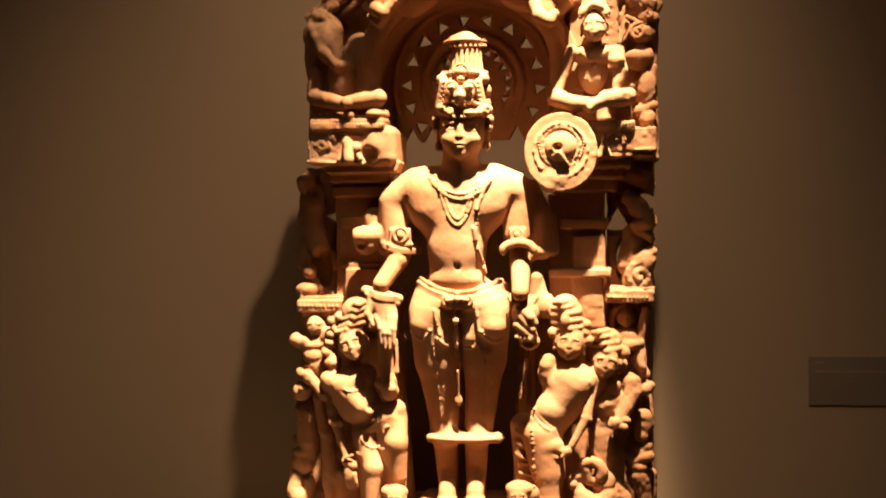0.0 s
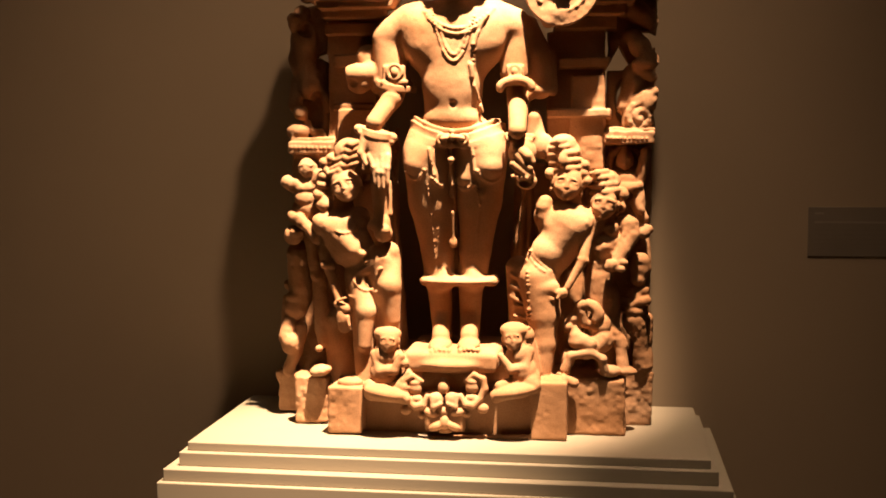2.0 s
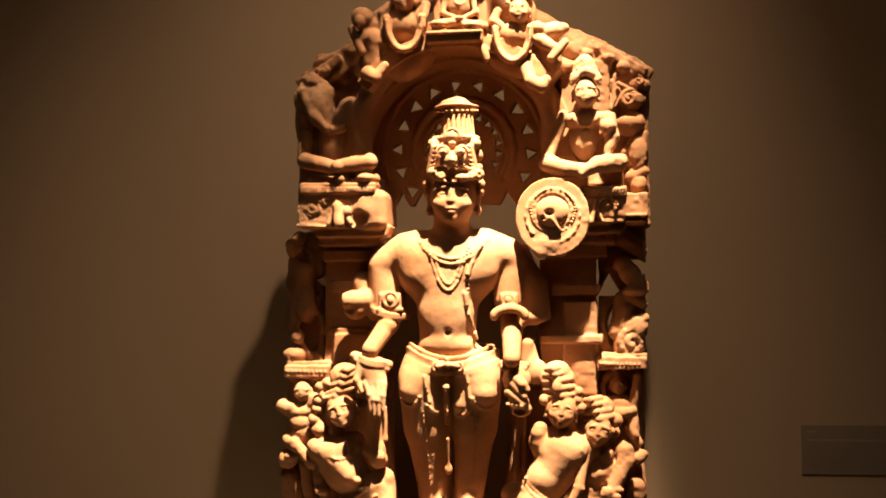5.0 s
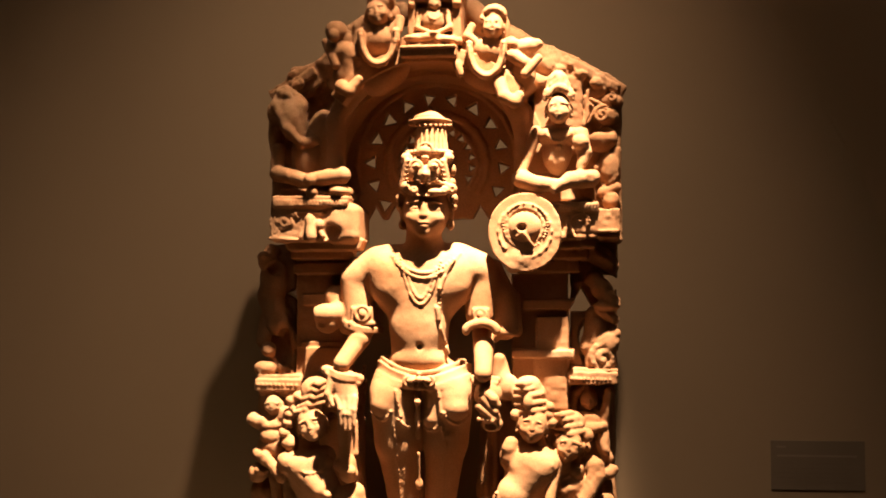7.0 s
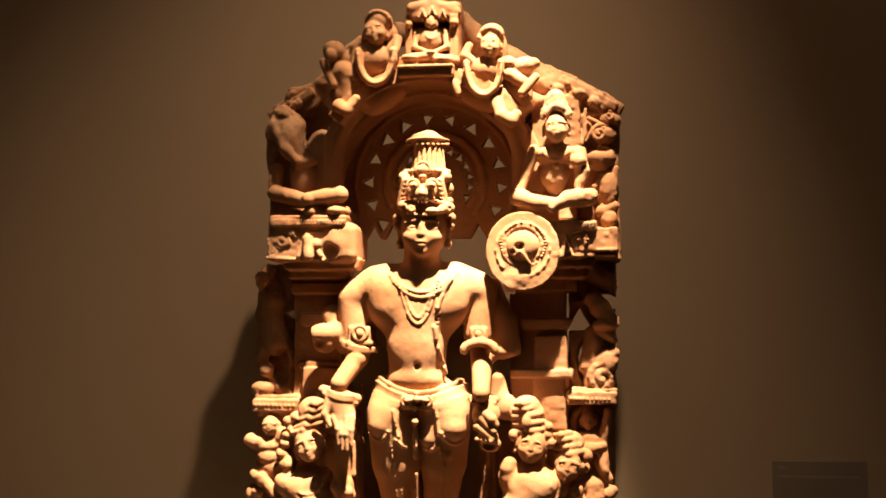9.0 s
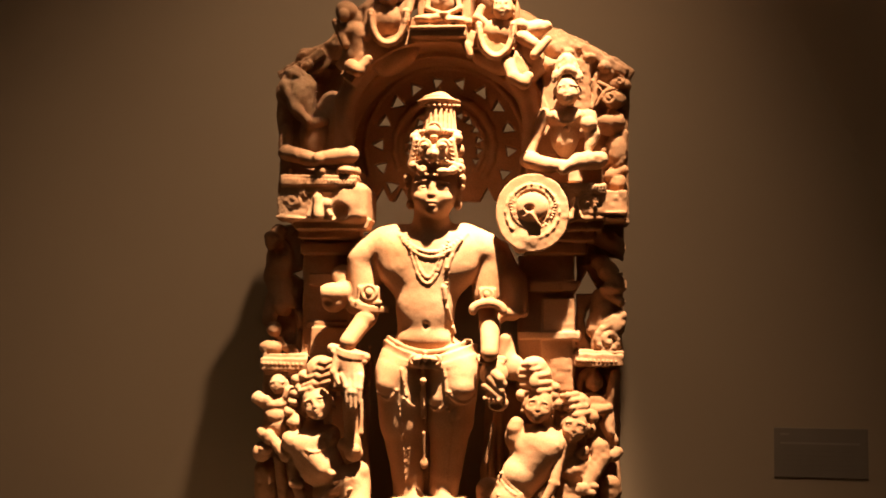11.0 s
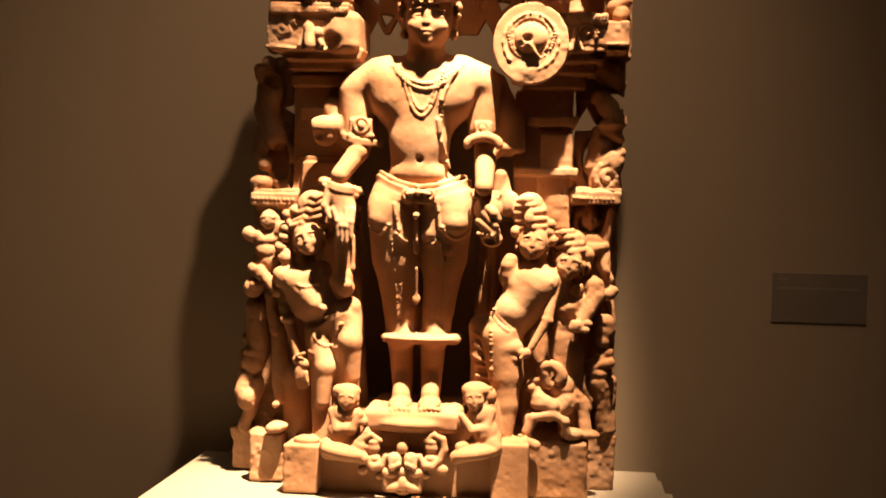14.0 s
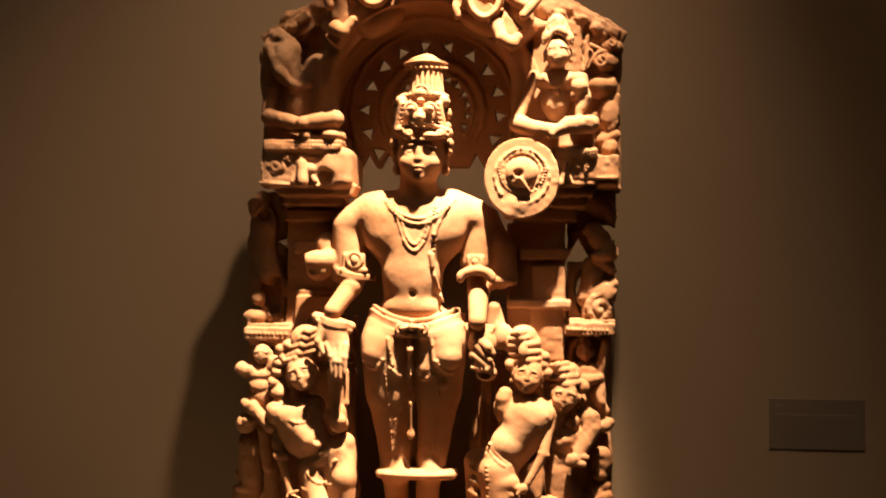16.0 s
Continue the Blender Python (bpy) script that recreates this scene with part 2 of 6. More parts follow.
def band(x, y, z, a, b, h, t, dip=0.0, tilt=0, k=0.002, beads=0):
    """A belt or bangle round a limb: an upright band h high and t thick on an ellipse a by b, hanging by dip at the front."""
    def shape(dx, dy, dz):
        u, w = turned(dx, dz, tilt)
        rho = np.sqrt((u / a) ** 2 + (dy / b) ** 2)
        w = w + dip * np.clip(1 - (u / a) ** 2, 0, 1) * (dy < 0)
        qx, qz = np.abs(rho - 1) * min(a, b) - t + 0.0015, np.abs(w) - h + 0.0015
        return np.sqrt(np.maximum(qx, 0) ** 2 + np.maximum(qz, 0) ** 2) + np.minimum(np.maximum(qx, qz), 0) - 0.0015
    m = max(a, b) + t
    carve((x, y, z), np.array((m, m, h + abs(dip) + a * abs(math.sin(radians(tilt))))), shape, k, False)
    for i in range(beads):
        g = radians(-80 + 160 * (i + 0.5) / beads)
        u, w = a * math.sin(g), -dip * math.cos(g) ** 2
        c, n = math.cos(radians(tilt)), math.sin(radians(tilt))
        ball(x + u * c + w * n, y - (b + t) * math.cos(g), z - u * n + w * c, 0.6 * h, 0.6 * h, 0.6 * h, k=0.001)


def wedge(x, y, z, size, hy, turn):
    """A three-cornered hole, its point turned by so many degrees clockwise from up."""
    def shape(dx, dy, dz):
        u, w = turned(dx, dz, -turn)
        return np.maximum(np.maximum(np.abs(u) * 0.88 + w * 0.47 - size * 0.5, -w - size * 0.5), np.abs(dy) - hy)
    carve((x, y, z), np.array((size * 1.2, hy, size * 1.2)), shape, 0.002, True)


def face(x, y, z, s, lean=0, smile=1.0):
    """A plain carved head of half-height s: brow, lids, nose, lips and chin, ears."""
    def at(u, w):
        c, n = math.cos(radians(lean)), math.sin(radians(lean))
        return x + s * (u * c + w * n), z + s * (-u * n + w * c)

    def dab(u, v, w, ru, rv, rw, k=0.1, cut=False, tilt=0):
        px, pz = at(u, w)
        ball(px, y + v * s, pz, ru * s, rv * s, rw * s, lean + tilt, k * s, cut)
    dab(0, 0, 0.05, 0.84, 0.85, 0.98)
    dab(0, -0.32, -0.45, 0.50, 0.54, 0.48, 0.25)
    for side in (-1, 1):
        dab(side * 0.34, -0.88, 0.10, 0.24, 0.11, 0.12, 0.14, True)
        dab(side * 0.34, -0.68, 0.07, 0.23, 0.13, 0.11, 0.05)
        dab(side * 0.36, -0.72, 0.31, 0.30, 0.11, 0.045, 0.06, False, side * 14)
        dab(side * 0.34, -0.80, 0.055, 0.21, 0.05, 0.014, 0.03, True, side * 6)
        dab(side * 0.42, -0.55, -0.25, 0.26, 0.25, 0.24, 0.2)
        dab(side * 0.84, 0.02, -0.02, 0.14, 0.22, 0.36, 0.06)
        dab(side * 0.86, 0.0, -0.45, 0.14, 0.16, 0.18, 0.05)
    dab(0, -0.82, -0.02, 0.10, 0.10, 0.28, 0.1)
    dab(0, -0.83, -0.16, 0.15, 0.10, 0.08, 0.08)
    dab(0, -0.80, -0.42, 0.20, 0.13, 0.065, 0.05)
    dab(0, -0.79, -0.55, 0.16, 0.13, 0.07, 0.05)
    dab(0, -0.93, -0.485, 0.17 * smile, 0.05, 0.018, 0.03, True)
    dab(0, -0.66, -0.76, 0.22, 0.18, 0.16, 0.15)


def palm(x, y, z, s, lean=0):
    """A relaxed hand of length s hanging down, fingers together."""
    c, n = math.cos(radians(lean)), math.sin(radians(lean))
    ball(x, y, z, 0.30 * s, 0.2 * s, 0.40 * s, lean)
    for i in range(4):
        u = (i - 1.5) * 0.135 * s
        limb(x + u * c - 0.2 * s * n, y - 0.05 * s, z - 0.2 * s * c - u * n, x + u * c - 0.66 * s * n, y - 0.01 * s, z - (0.74 - 0.06 * abs(i - 1.5)) * s * c - u * n, 0.105 * s, 0.075 * s, k=0.0025)
    limb(x + 0.28 * s * c, y - 0.1 * s, z, x + 0.30 * s * c - 0.3 * s * n, y - 0.16 * s, z - 0.38 * s, 0.09 * s, 0.07 * s, k=0.003)



# base: stepped blocks at the foot of the stele
slab(-0.3383, 0.273, 0.8433, 0.0202, 0.045, 0.0397, r=0.004, taper=-0.04)
slab(-0.27, 0.234, 0.8479, 0.0313, 0.084, 0.0437, r=0.004)
slab(-0.1885, 0.199, 0.8461, 0.0318, 0.119, 0.0428, r=0.004)
slab(-0.0029, 0.217, 0.8347, 0.1702, 0.098, 0.0454, r=0.008)
slab(0.1832, 0.202, 0.854, 0.0324, 0.116, 0.0523, r=0.004)
slab(0.2618, 0.226, 0.8523, 0.0578, 0.092, 0.0514, r=0.004)
slab(0.3395, 0.267, 0.8505, 0.0317, 0.051, 0.0518, r=0.004)

# worn hollows in the middle block
ball(-0.1128, 0.1, 0.801, 0.0422, 0.014, 0.0316, cut=True, k=0.012)
ball(0.1025, 0.1, 0.8122, 0.0422, 0.014, 0.0316, cut=True, k=0.012)
limb(-0.1529, 0.096, 0.7877, 0.1431, 0.096, 0.8013, 0.0074, 0.0074, k=0.008)

# openwork back of the lower part: two curved drapes, dark gaps left open between them
limb(-0.125, 0.25, 1.3266, -0.1365, 0.25, 1.2296, 0.0136, 0.0158, k=0.008)
limb(-0.1365, 0.25, 1.2296, -0.1293, 0.245, 1.1221, 0.0158, 0.017, k=0.008)
limb(-0.1293, 0.245, 1.1221, -0.1203, 0.24, 1.0364, 0.0169, 0.0169, k=0.008)
limb(-0.1203, 0.24, 1.0364, -0.1131, 0.235, 0.9291, 0.0169, 0.018, k=0.008)
limb(0.1246, 0.25, 1.3317, 0.1271, 0.25, 1.2257, 0.0158, 0.0181, k=0.008)
limb(0.1271, 0.25, 1.2257, 0.1233, 0.245, 1.1302, 0.0181, 0.0204, k=0.008)
limb(0.1233, 0.245, 1.1302, 0.1171, 0.24, 1.0451, 0.0203, 0.0192, k=0.008)
limb(0.1171, 0.24, 1.0451, 0.1157, 0.235, 0.9389, 0.0191, 0.018, k=0.008)
limb(-0.1377, 0.235, 1.3582, -0.1231, 0.225, 1.1242, 0.0056, 0.0067)
limb(-0.1309, 0.228, 1.2945, -0.1074, 0.215, 1.083, 0.0045, 0.0056)
limb(0.1281, 0.228, 1.2583, 0.1204, 0.215, 1.0908, 0.0056, 0.0056)
limb(0.1375, 0.23, 1.3004, 0.1399, 0.222, 1.1328, 0.0056, 0.0056)
string(-0.1125, 0.228, 1.3585, -0.1264, 0.222, 1.231, 0.0045, 0, beads=15, lay=True)
slab(-0.159, 0.28, 1.0555, 0.0351, 0.03, 0.2036, r=0.008)
slab(0.1848, 0.28, 1.0784, 0.0577, 0.03, 0.2149, r=0.008)
slab(-0.2581, 0.287, 1.089, 0.0739, 0.025, 0.2445, r=0.008)
slab(0.2938, 0.287, 1.1074, 0.0716, 0.025, 0.2445, r=0.008)

# side pillars with their ledges
slab(-0.1947, 0.2335, 1.4291, 0.0476, 0.0285, 0.1551, r=0.004)
slab(-0.1853, 0.216, 1.5742, 0.0621, 0.046, 0.0109, r=0.004)
slab(-0.1775, 0.206, 1.5901, 0.0734, 0.056, 0.0108, r=0.004, taper=0.06)
slab(-0.192, 0.226, 1.5473, 0.0539, 0.036, 0.011, r=0.003)
slab(-0.1875, 0.229, 1.4882, 0.0419, 0.033, 0.011, r=0.003)
slab(-0.1924, 0.229, 1.4014, 0.0408, 0.033, 0.0066, r=0.003)
slab(-0.1824, 0.226, 1.3379, 0.0391, 0.036, 0.0594, r=0.003)
slab(0.2243, 0.2385, 1.437, 0.0529, 0.0235, 0.1642, r=0.004)
slab(0.2504, 0.2135, 1.5903, 0.0815, 0.0485, 0.0098, r=0.004, taper=0.04)
slab(0.2462, 0.2235, 1.5727, 0.0697, 0.0385, 0.0099, r=0.004)
slab(0.2414, 0.2335, 1.5504, 0.0582, 0.0285, 0.0111, r=0.003)
slab(0.2435, 0.231, 1.4781, 0.0497, 0.031, 0.0094, r=0.003)
slab(0.2483, 0.23, 1.4236, 0.0298, 0.032, 0.0326, r=0.003)
slab(0.2301, 0.222, 1.3861, 0.0575, 0.04, 0.0077, r=0.0025)
slab(0.2449, 0.228, 1.3311, 0.0303, 0.034, 0.0501, r=0.003)
slab(-0.1708, 0.2235, 1.3182, 0.0219, 0.0385, 0.0384, r=0.004)

# upper corners behind the seated figures
slab(-0.232, 0.246, 1.7399, 0.0706, 0.016, 0.1373, r=0.008)
slab(0.2825, 0.249, 1.7321, 0.0978, 0.013, 0.1377, r=0.008)
slab(0.3441, 0.246, 1.8468, 0.0353, 0.016, 0.0336, r=0.008, k=0.008)
slab(-0.2403, 0.244, 1.9147, 0.0716, 0.018, 0.0235, r=0.005, tilt=-29)
slab(0.3068, 0.244, 1.9102, 0.0828, 0.018, 0.0268, r=0.005, tilt=29)
slab(-0.2542, 0.238, 1.9103, 0.0501, 0.024, 0.0078, r=0.004, tilt=-29)
slab(0.3249, 0.238, 1.9148, 0.059, 0.024, 0.0078, r=0.004, tilt=29)
ball(-0.2716, 0.216, 1.8921, 0.0156, 0.014, 0.0111)
ball(-0.2429, 0.214, 1.9066, 0.0133, 0.012, 0.01, tilt=-30)
ball(0.3321, 0.214, 1.8961, 0.0133, 0.012, 0.0111)
ball(0.3025, 0.214, 1.9121, 0.0133, 0.012, 0.01)
ball(-0.2594, 0.222, 1.8761, 0.0089, 0.014, 0.0112, cut=True, k=0.004)
ball(0.3161, 0.214, 1.8879, 0.01, 0.014, 0.0067, cut=True, k=0.004)
limb(-0.1866, 0.238, 1.9508, -0.1568, 0.236, 1.9947, 0.0225, 0.0247, k=0.008)
limb(-0.1568, 0.236, 1.9947, -0.1071, 0.236, 2.0214, 0.0247, 0.0247, k=0.008)
limb(-0.1071, 0.236, 2.0214, -0.0453, 0.236, 2.0454, 0.0247, 0.0247, k=0.008)
limb(0.0775, 0.236, 2.066, 0.1161, 0.236, 2.0255, 0.0225, 0.0247, k=0.008)
limb(0.1161, 0.236, 2.0255, 0.1763, 0.236, 1.9823, 0.0247, 0.027, k=0.008)
limb(0.1763, 0.236, 1.9823, 0.2359, 0.236, 1.9473, 0.027, 0.0247, k=0.008)
limb(0.2359, 0.236, 1.9473, 0.279, 0.236, 1.9208, 0.0247, 0.0225, k=0.008)
ball(0.2427, 0.222, 1.9352, 0.0223, 0.018, 0.0201)
ball(0.2631, 0.216, 1.9245, 0.0134, 0.014, 0.0111)
ball(0.2846, 0.222, 1.934, 0.0112, 0.012, 0.01)

# arch over the niche
drum(0.0227, 0.200, 1.7263, 0.2020, 0.2300, 0.078, -52, 50, k=0.010)
drum(0.0200, 0.247, 1.7330, 0.1830, 0.2240, 0.052, -96, 92, k=0.005)
drum(0.0207, 0.2085, 1.7282, 0.2100, 0.2534, 0.0700, -50, 52, k=0.008)
limb(-0.1542, 0.2, 1.6612, -0.1646, 0.195, 1.7426, 0.0155, 0.0177, k=0.008)
limb(-0.1646, 0.195, 1.7426, -0.1607, 0.19, 1.8293, 0.0176, 0.0198, k=0.008)
limb(-0.1607, 0.19, 1.8293, -0.1389, 0.185, 1.8772, 0.0198, 0.0198, k=0.008)
limb(0.1903, 0.205, 1.7378, 0.1952, 0.2, 1.7908, 0.0133, 0.0155, k=0.008)
limb(0.1952, 0.2, 1.7908, 0.1853, 0.19, 1.8378, 0.0155, 0.0177, k=0.008)
limb(0.1853, 0.19, 1.8378, 0.1659, 0.18, 1.8687, 0.0176, 0.0198, k=0.008)
limb(-0.1503, 0.18, 1.7404, -0.1633, 0.178, 1.7837, 0.0099, 0.0109, k=0.005)
limb(-0.1633, 0.178, 1.7837, -0.1491, 0.172, 1.8368, 0.0109, 0.0109, k=0.005)
limb(-0.1491, 0.172, 1.8368, -0.1033, 0.16, 1.8876, 0.0109, 0.0131, k=0.005)

# pierced halo behind the head, set deep in the niche, with pointed openings
HALO_X, HALO_Z, HALO_Y = 0.0221, 1.7556, 0.285
drum(HALO_X, HALO_Y, HALO_Z, 0, 0.188, 0.012, -180, 180, k=0.003)
slab(HALO_X, 0.262, 1.5910, 0.1603, 0.065, 0.0553, cut=True, r=0.002)
wedge(-0.101, HALO_Y, 1.6540, 0.019, 0.03, 0)
wedge(-0.062, HALO_Y, 1.6540, 0.019, 0.03, 0)
wedge(0.108, HALO_Y, 1.6540, 0.019, 0.03, 0)
wedge(0.151, HALO_Y, 1.6540, 0.019, 0.03, 0)
hoop(HALO_X, HALO_Y - 0.011, HALO_Z, 0.1600, 0.0045, -110, 110, lay=True)
hoop(HALO_X, HALO_Y - 0.011, HALO_Z, 0.0990, 0.0070, -115, 125)
hoop(HALO_X, HALO_Y - 0.012, HALO_Z, 0.0784, 0.0050, -115, 125)
for i in range(13):
    a = -128 + 20.2 * i
    wedge(HALO_X + 0.1308 * math.sin(radians(a)), HALO_Y, HALO_Z + 0.1308 * math.cos(radians(a)), 0.0155 + 0.001 * math.sin(5 * i), 0.05, a + 180 + 5 * math.sin(3 * i))
for i in range(13):
    a = -100 + 215 * i / 12
    wedge(HALO_X + 0.0690 * math.sin(radians(a)), HALO_Y, HALO_Z + 0.0690 * math.cos(radians(a)), 0.010, 0.05, a + 180)

# top: small shrine with a seated figure between pilasters, under a broken pediment
slab(0.0247, 0.184, 1.9426, 0.0527, 0.078, 0.0105, r=0.003, taper=0.02)
slab(0.0255, 0.175, 1.9495, 0.0506, 0.075, 0.0026, r=0.0015)
slab(0.0226, 0.192, 1.9337, 0.0464, 0.07, 0.0063, r=0.003)
slab(0.033, 0.2135, 2.0149, 0.0516, 0.0485, 0.0711, r=0.004, taper=0.02)
slab(0.0382, 0.193, 2.0593, 0.0485, 0.069, 0.0174, r=0.010, k=0.004, taper=0.03)
limb(-0.0047, 0.128, 2.0652, 0.0342, 0.135, 2.0788, 0.0084, 0.0084, k=0.006)
limb(0.0342, 0.135, 2.0788, 0.0824, 0.13, 2.0562, 0.0084, 0.0063, k=0.006)
slab(-0.0089, 0.159, 2.0118, 0.0058, 0.031, 0.0422, r=0.002)
slab(0.0763, 0.156, 2.0047, 0.0079, 0.034, 0.0448, r=0.002)
ball(0.0774, 0.122, 2.0328, 0.0079, 0.01, 0.0074)
ball(-0.0081, 0.126, 2.0337, 0.0058, 0.008, 0.0058)
slab(0.0768, 0.153, 1.9624, 0.01, 0.037, 0.0047, r=0.002)
slab(-0.0086, 0.156, 1.9686, 0.0074, 0.034, 0.0042, r=0.002)
limb(0.0111, 0.121, 2.0455, 0.0175, 0.121, 2.0602, 0.0021, 0.0016)
limb(0.0238, 0.121, 2.045, 0.0175, 0.121, 2.0602, 0.0021, 0.0016)
limb(0.0296, 0.121, 2.0491, 0.036, 0.121, 2.0638, 0.0021, 0.0016)
limb(0.0423, 0.121, 2.0486, 0.036, 0.121, 2.0638, 0.0021, 0.0016)
limb(0.0491, 0.121, 2.0431, 0.0555, 0.121, 2.0578, 0.0021, 0.0016)
limb(0.0618, 0.121, 2.0426, 0.0555, 0.121, 2.0578, 0.0021, 0.0016)
ball(0.0309, 0.14, 2.003, 0.0221, 0.022, 0.0253, k=0.006)
limb(0.0071, 0.142, 2.0215, 0.0551, 0.142, 2.0209, 0.009, 0.009, k=0.006)
ball(0.033, 0.132, 2.0361, 0.01, 0.013, 0.0116)
ball(0.0322, 0.138, 2.0496, 0.0058, 0.009, 0.0053)
face(0.0338, 0.13, 2.0366, 0.0125, 0)
limb(0.0048, 0.136, 2.0178, 0.003, 0.126, 1.9906, 0.0058, 0.0053)
limb(0.003, 0.126, 1.9906, 0.03, 0.114, 1.9771, 0.0053, 0.0042)
limb(0.0579, 0.136, 2.0171, 0.0632, 0.126, 1.9897, 0.0058, 0.0053)
limb(0.0632, 0.126, 1.9897, 0.0405, 0.114, 1.9767, 0.0053, 0.0042)
ball(0.0355, 0.112, 1.9759, 0.0105, 0.01, 0.0047)
limb(-0.0006, 0.118, 1.969, 0.0292, 0.112, 1.9692, 0.009, 0.0069, k=0.004)
limb(0.0677, 0.118, 1.9632, 0.0423, 0.112, 1.9667, 0.009, 0.0069, k=0.004)
ball(-0.0037, 0.114, 1.9675, 0.0169, 0.014, 0.0069)
ball(0.0564, 0.112, 1.962, 0.0169, 0.014, 0.0069)
hoop(0.0345, 0.12, 2.0146, 0.0105, 0.0016, 100, 260, lay=True)
# garland bearer
face(-0.0715, 0.126, 2.0208, 0.025, -8, 0.4)
ball(-0.0644, 0.134, 2.0443, 0.0249, 0.024, 0.0217, tilt=20)
ball(-0.0471, 0.146, 2.0211, 0.0153, 0.02, 0.0196)
hoop(-0.0659, 0.118, 2.0334, 0.0237, 0.0043, -70, 80, lay=True)
ball(-0.0762, 0.141, 1.9744, 0.0326, 0.028, 0.0348)
limb(-0.1076, 0.136, 1.9849, -0.1098, 0.126, 1.9396, 0.0119, 0.0098)
limb(-0.112, 0.136, 1.9958, -0.0991, 0.136, 2.0094, 0.0108, 0.0098)
limb(-0.0454, 0.136, 1.9904, -0.0304, 0.136, 2.0093, 0.0098, 0.0076)
limb(-0.0301, 0.134, 2.0087, -0.0331, 0.126, 1.9853, 0.0076, 0.0065)
ball(-0.0593, 0.156, 1.9073, 0.0493, 0.03, 0.0285, tilt=-35)
limb(-0.1007, 0.146, 1.9278, -0.0898, 0.146, 1.8973, 0.024, 0.0196)
face(0.1438, 0.126, 1.9882, 0.0235, 4, 0.4)
ball(0.1453, 0.136, 2.012, 0.0239, 0.022, 0.0217)
ball(0.1525, 0.152, 1.9861, 0.0219, 0.02, 0.0372)
hoop(0.1445, 0.118, 1.9987, 0.0215, 0.0043, -80, 80, lay=True)
ball(0.1341, 0.141, 1.9466, 0.0326, 0.026, 0.0283)
limb(0.1117, 0.134, 1.9615, 0.0952, 0.131, 1.9719, 0.0098, 0.0087)
limb(0.0952, 0.131, 1.9719, 0.1032, 0.136, 1.9921, 0.0087, 0.0076)
limb(0.1597, 0.136, 1.9553, 0.1767, 0.131, 1.9609, 0.0119, 0.0108)
ball(0.1243, 0.156, 1.897, 0.0438, 0.026, 0.0219, tilt=25)
limb(0.0788, 0.126, 1.9183, 0.0829, 0.126, 1.9023, 0.0086, 0.0076)

# the garlands, bound all along
hoop(-0.0682, 0.114, 1.9749, 0.0327, 0.0074, 82, 278, squash=1.6)
hoop(-0.0667, 0.106, 1.9728, 0.0327, 0.0042, 82, 278, squash=1.6, beads=34)
hoop(0.1323, 0.112, 1.9471, 0.0316, 0.0074, 82, 278, squash=1.65)
hoop(0.1329, 0.104, 1.9452, 0.0316, 0.0042, 82, 278, squash=1.65, beads=34)

# flying attendants below the garland bearers
ball(-0.1509, 0.136, 1.9895, 0.0228, 0.022, 0.0206, tilt=25)
ball(-0.1338, 0.148, 1.9746, 0.0218, 0.022, 0.0196)
ball(-0.1431, 0.141, 1.9516, 0.0239, 0.022, 0.0239)
limb(-0.1701, 0.126, 1.9682, -0.1505, 0.126, 1.9247, 0.0076, 0.0086)
limb(-0.129, 0.136, 1.9478, -0.1255, 0.141, 1.8951, 0.0217, 0.0174)
ball(-0.1533, 0.118, 1.9785, 0.0108, 0.01, 0.0129)
limb(-0.1374, 0.116, 1.8817, -0.1199, 0.104, 1.8704, 0.0129, 0.0118, k=0.004)
limb(-0.1199, 0.104, 1.8704, -0.1035, 0.106, 1.8914, 0.0118, 0.0085, k=0.004)
ball(-0.1309, 0.146, 1.9124, 0.0283, 0.024, 0.0371)
ball(0.2024, 0.134, 1.9503, 0.026, 0.02, 0.0173, tilt=-15)
ball(0.1821, 0.126, 1.9553, 0.014, 0.012, 0.0108)
ball(0.2232, 0.134, 1.956, 0.0108, 0.012, 0.0098)
limb(0.1789, 0.126, 1.9344, 0.203, 0.116, 1.9177, 0.013, 0.0108)
limb(0.2267, 0.116, 1.9265, 0.2021, 0.111, 1.8969, 0.0075, 0.0086)
ball(0.1964, 0.144, 1.9031, 0.024, 0.022, 0.037)
limb(0.1542, 0.118, 1.883, 0.1653, 0.104, 1.8539, 0.0129, 0.0118, k=0.004)
limb(0.1653, 0.104, 1.8539, 0.1839, 0.1, 1.8433, 0.0118, 0.0118, k=0.004)
limb(0.1839, 0.1, 1.8433, 0.192, 0.102, 1.8549, 0.0117, 0.0096, k=0.004)
limb(0.1558, 0.126, 1.8888, 0.1756, 0.144, 1.909, 0.0108, 0.0173)

# damaged seated figure on its capital
limb(-0.2633, 0.15, 1.7255, -0.2062, 0.14, 1.7084, 0.0184, 0.013, k=0.004)
limb(-0.1427, 0.145, 1.7197, -0.195, 0.138, 1.7123, 0.0172, 0.0129, k=0.004)
ball(-0.1989, 0.132, 1.7116, 0.0128, 0.012, 0.0118)
slab(-0.199, 0.211, 1.6892, 0.0683, 0.051, 0.0087, r=0.005)
ball(-0.2226, 0.205, 1.7669, 0.031, 0.03, 0.0487)
ball(-0.1939, 0.225, 1.7914, 0.0358, 0.028, 0.0671)
limb(-0.2611, 0.2, 1.8332, -0.2277, 0.18, 1.7853, 0.0155, 0.0122)
limb(-0.2277, 0.18, 1.7853, -0.199, 0.18, 1.7902, 0.012, 0.0099)
ball(-0.2709, 0.215, 1.8527, 0.0334, 0.022, 0.0334)
ball(-0.2472, 0.21, 1.8736, 0.0222, 0.022, 0.0178, tilt=30)
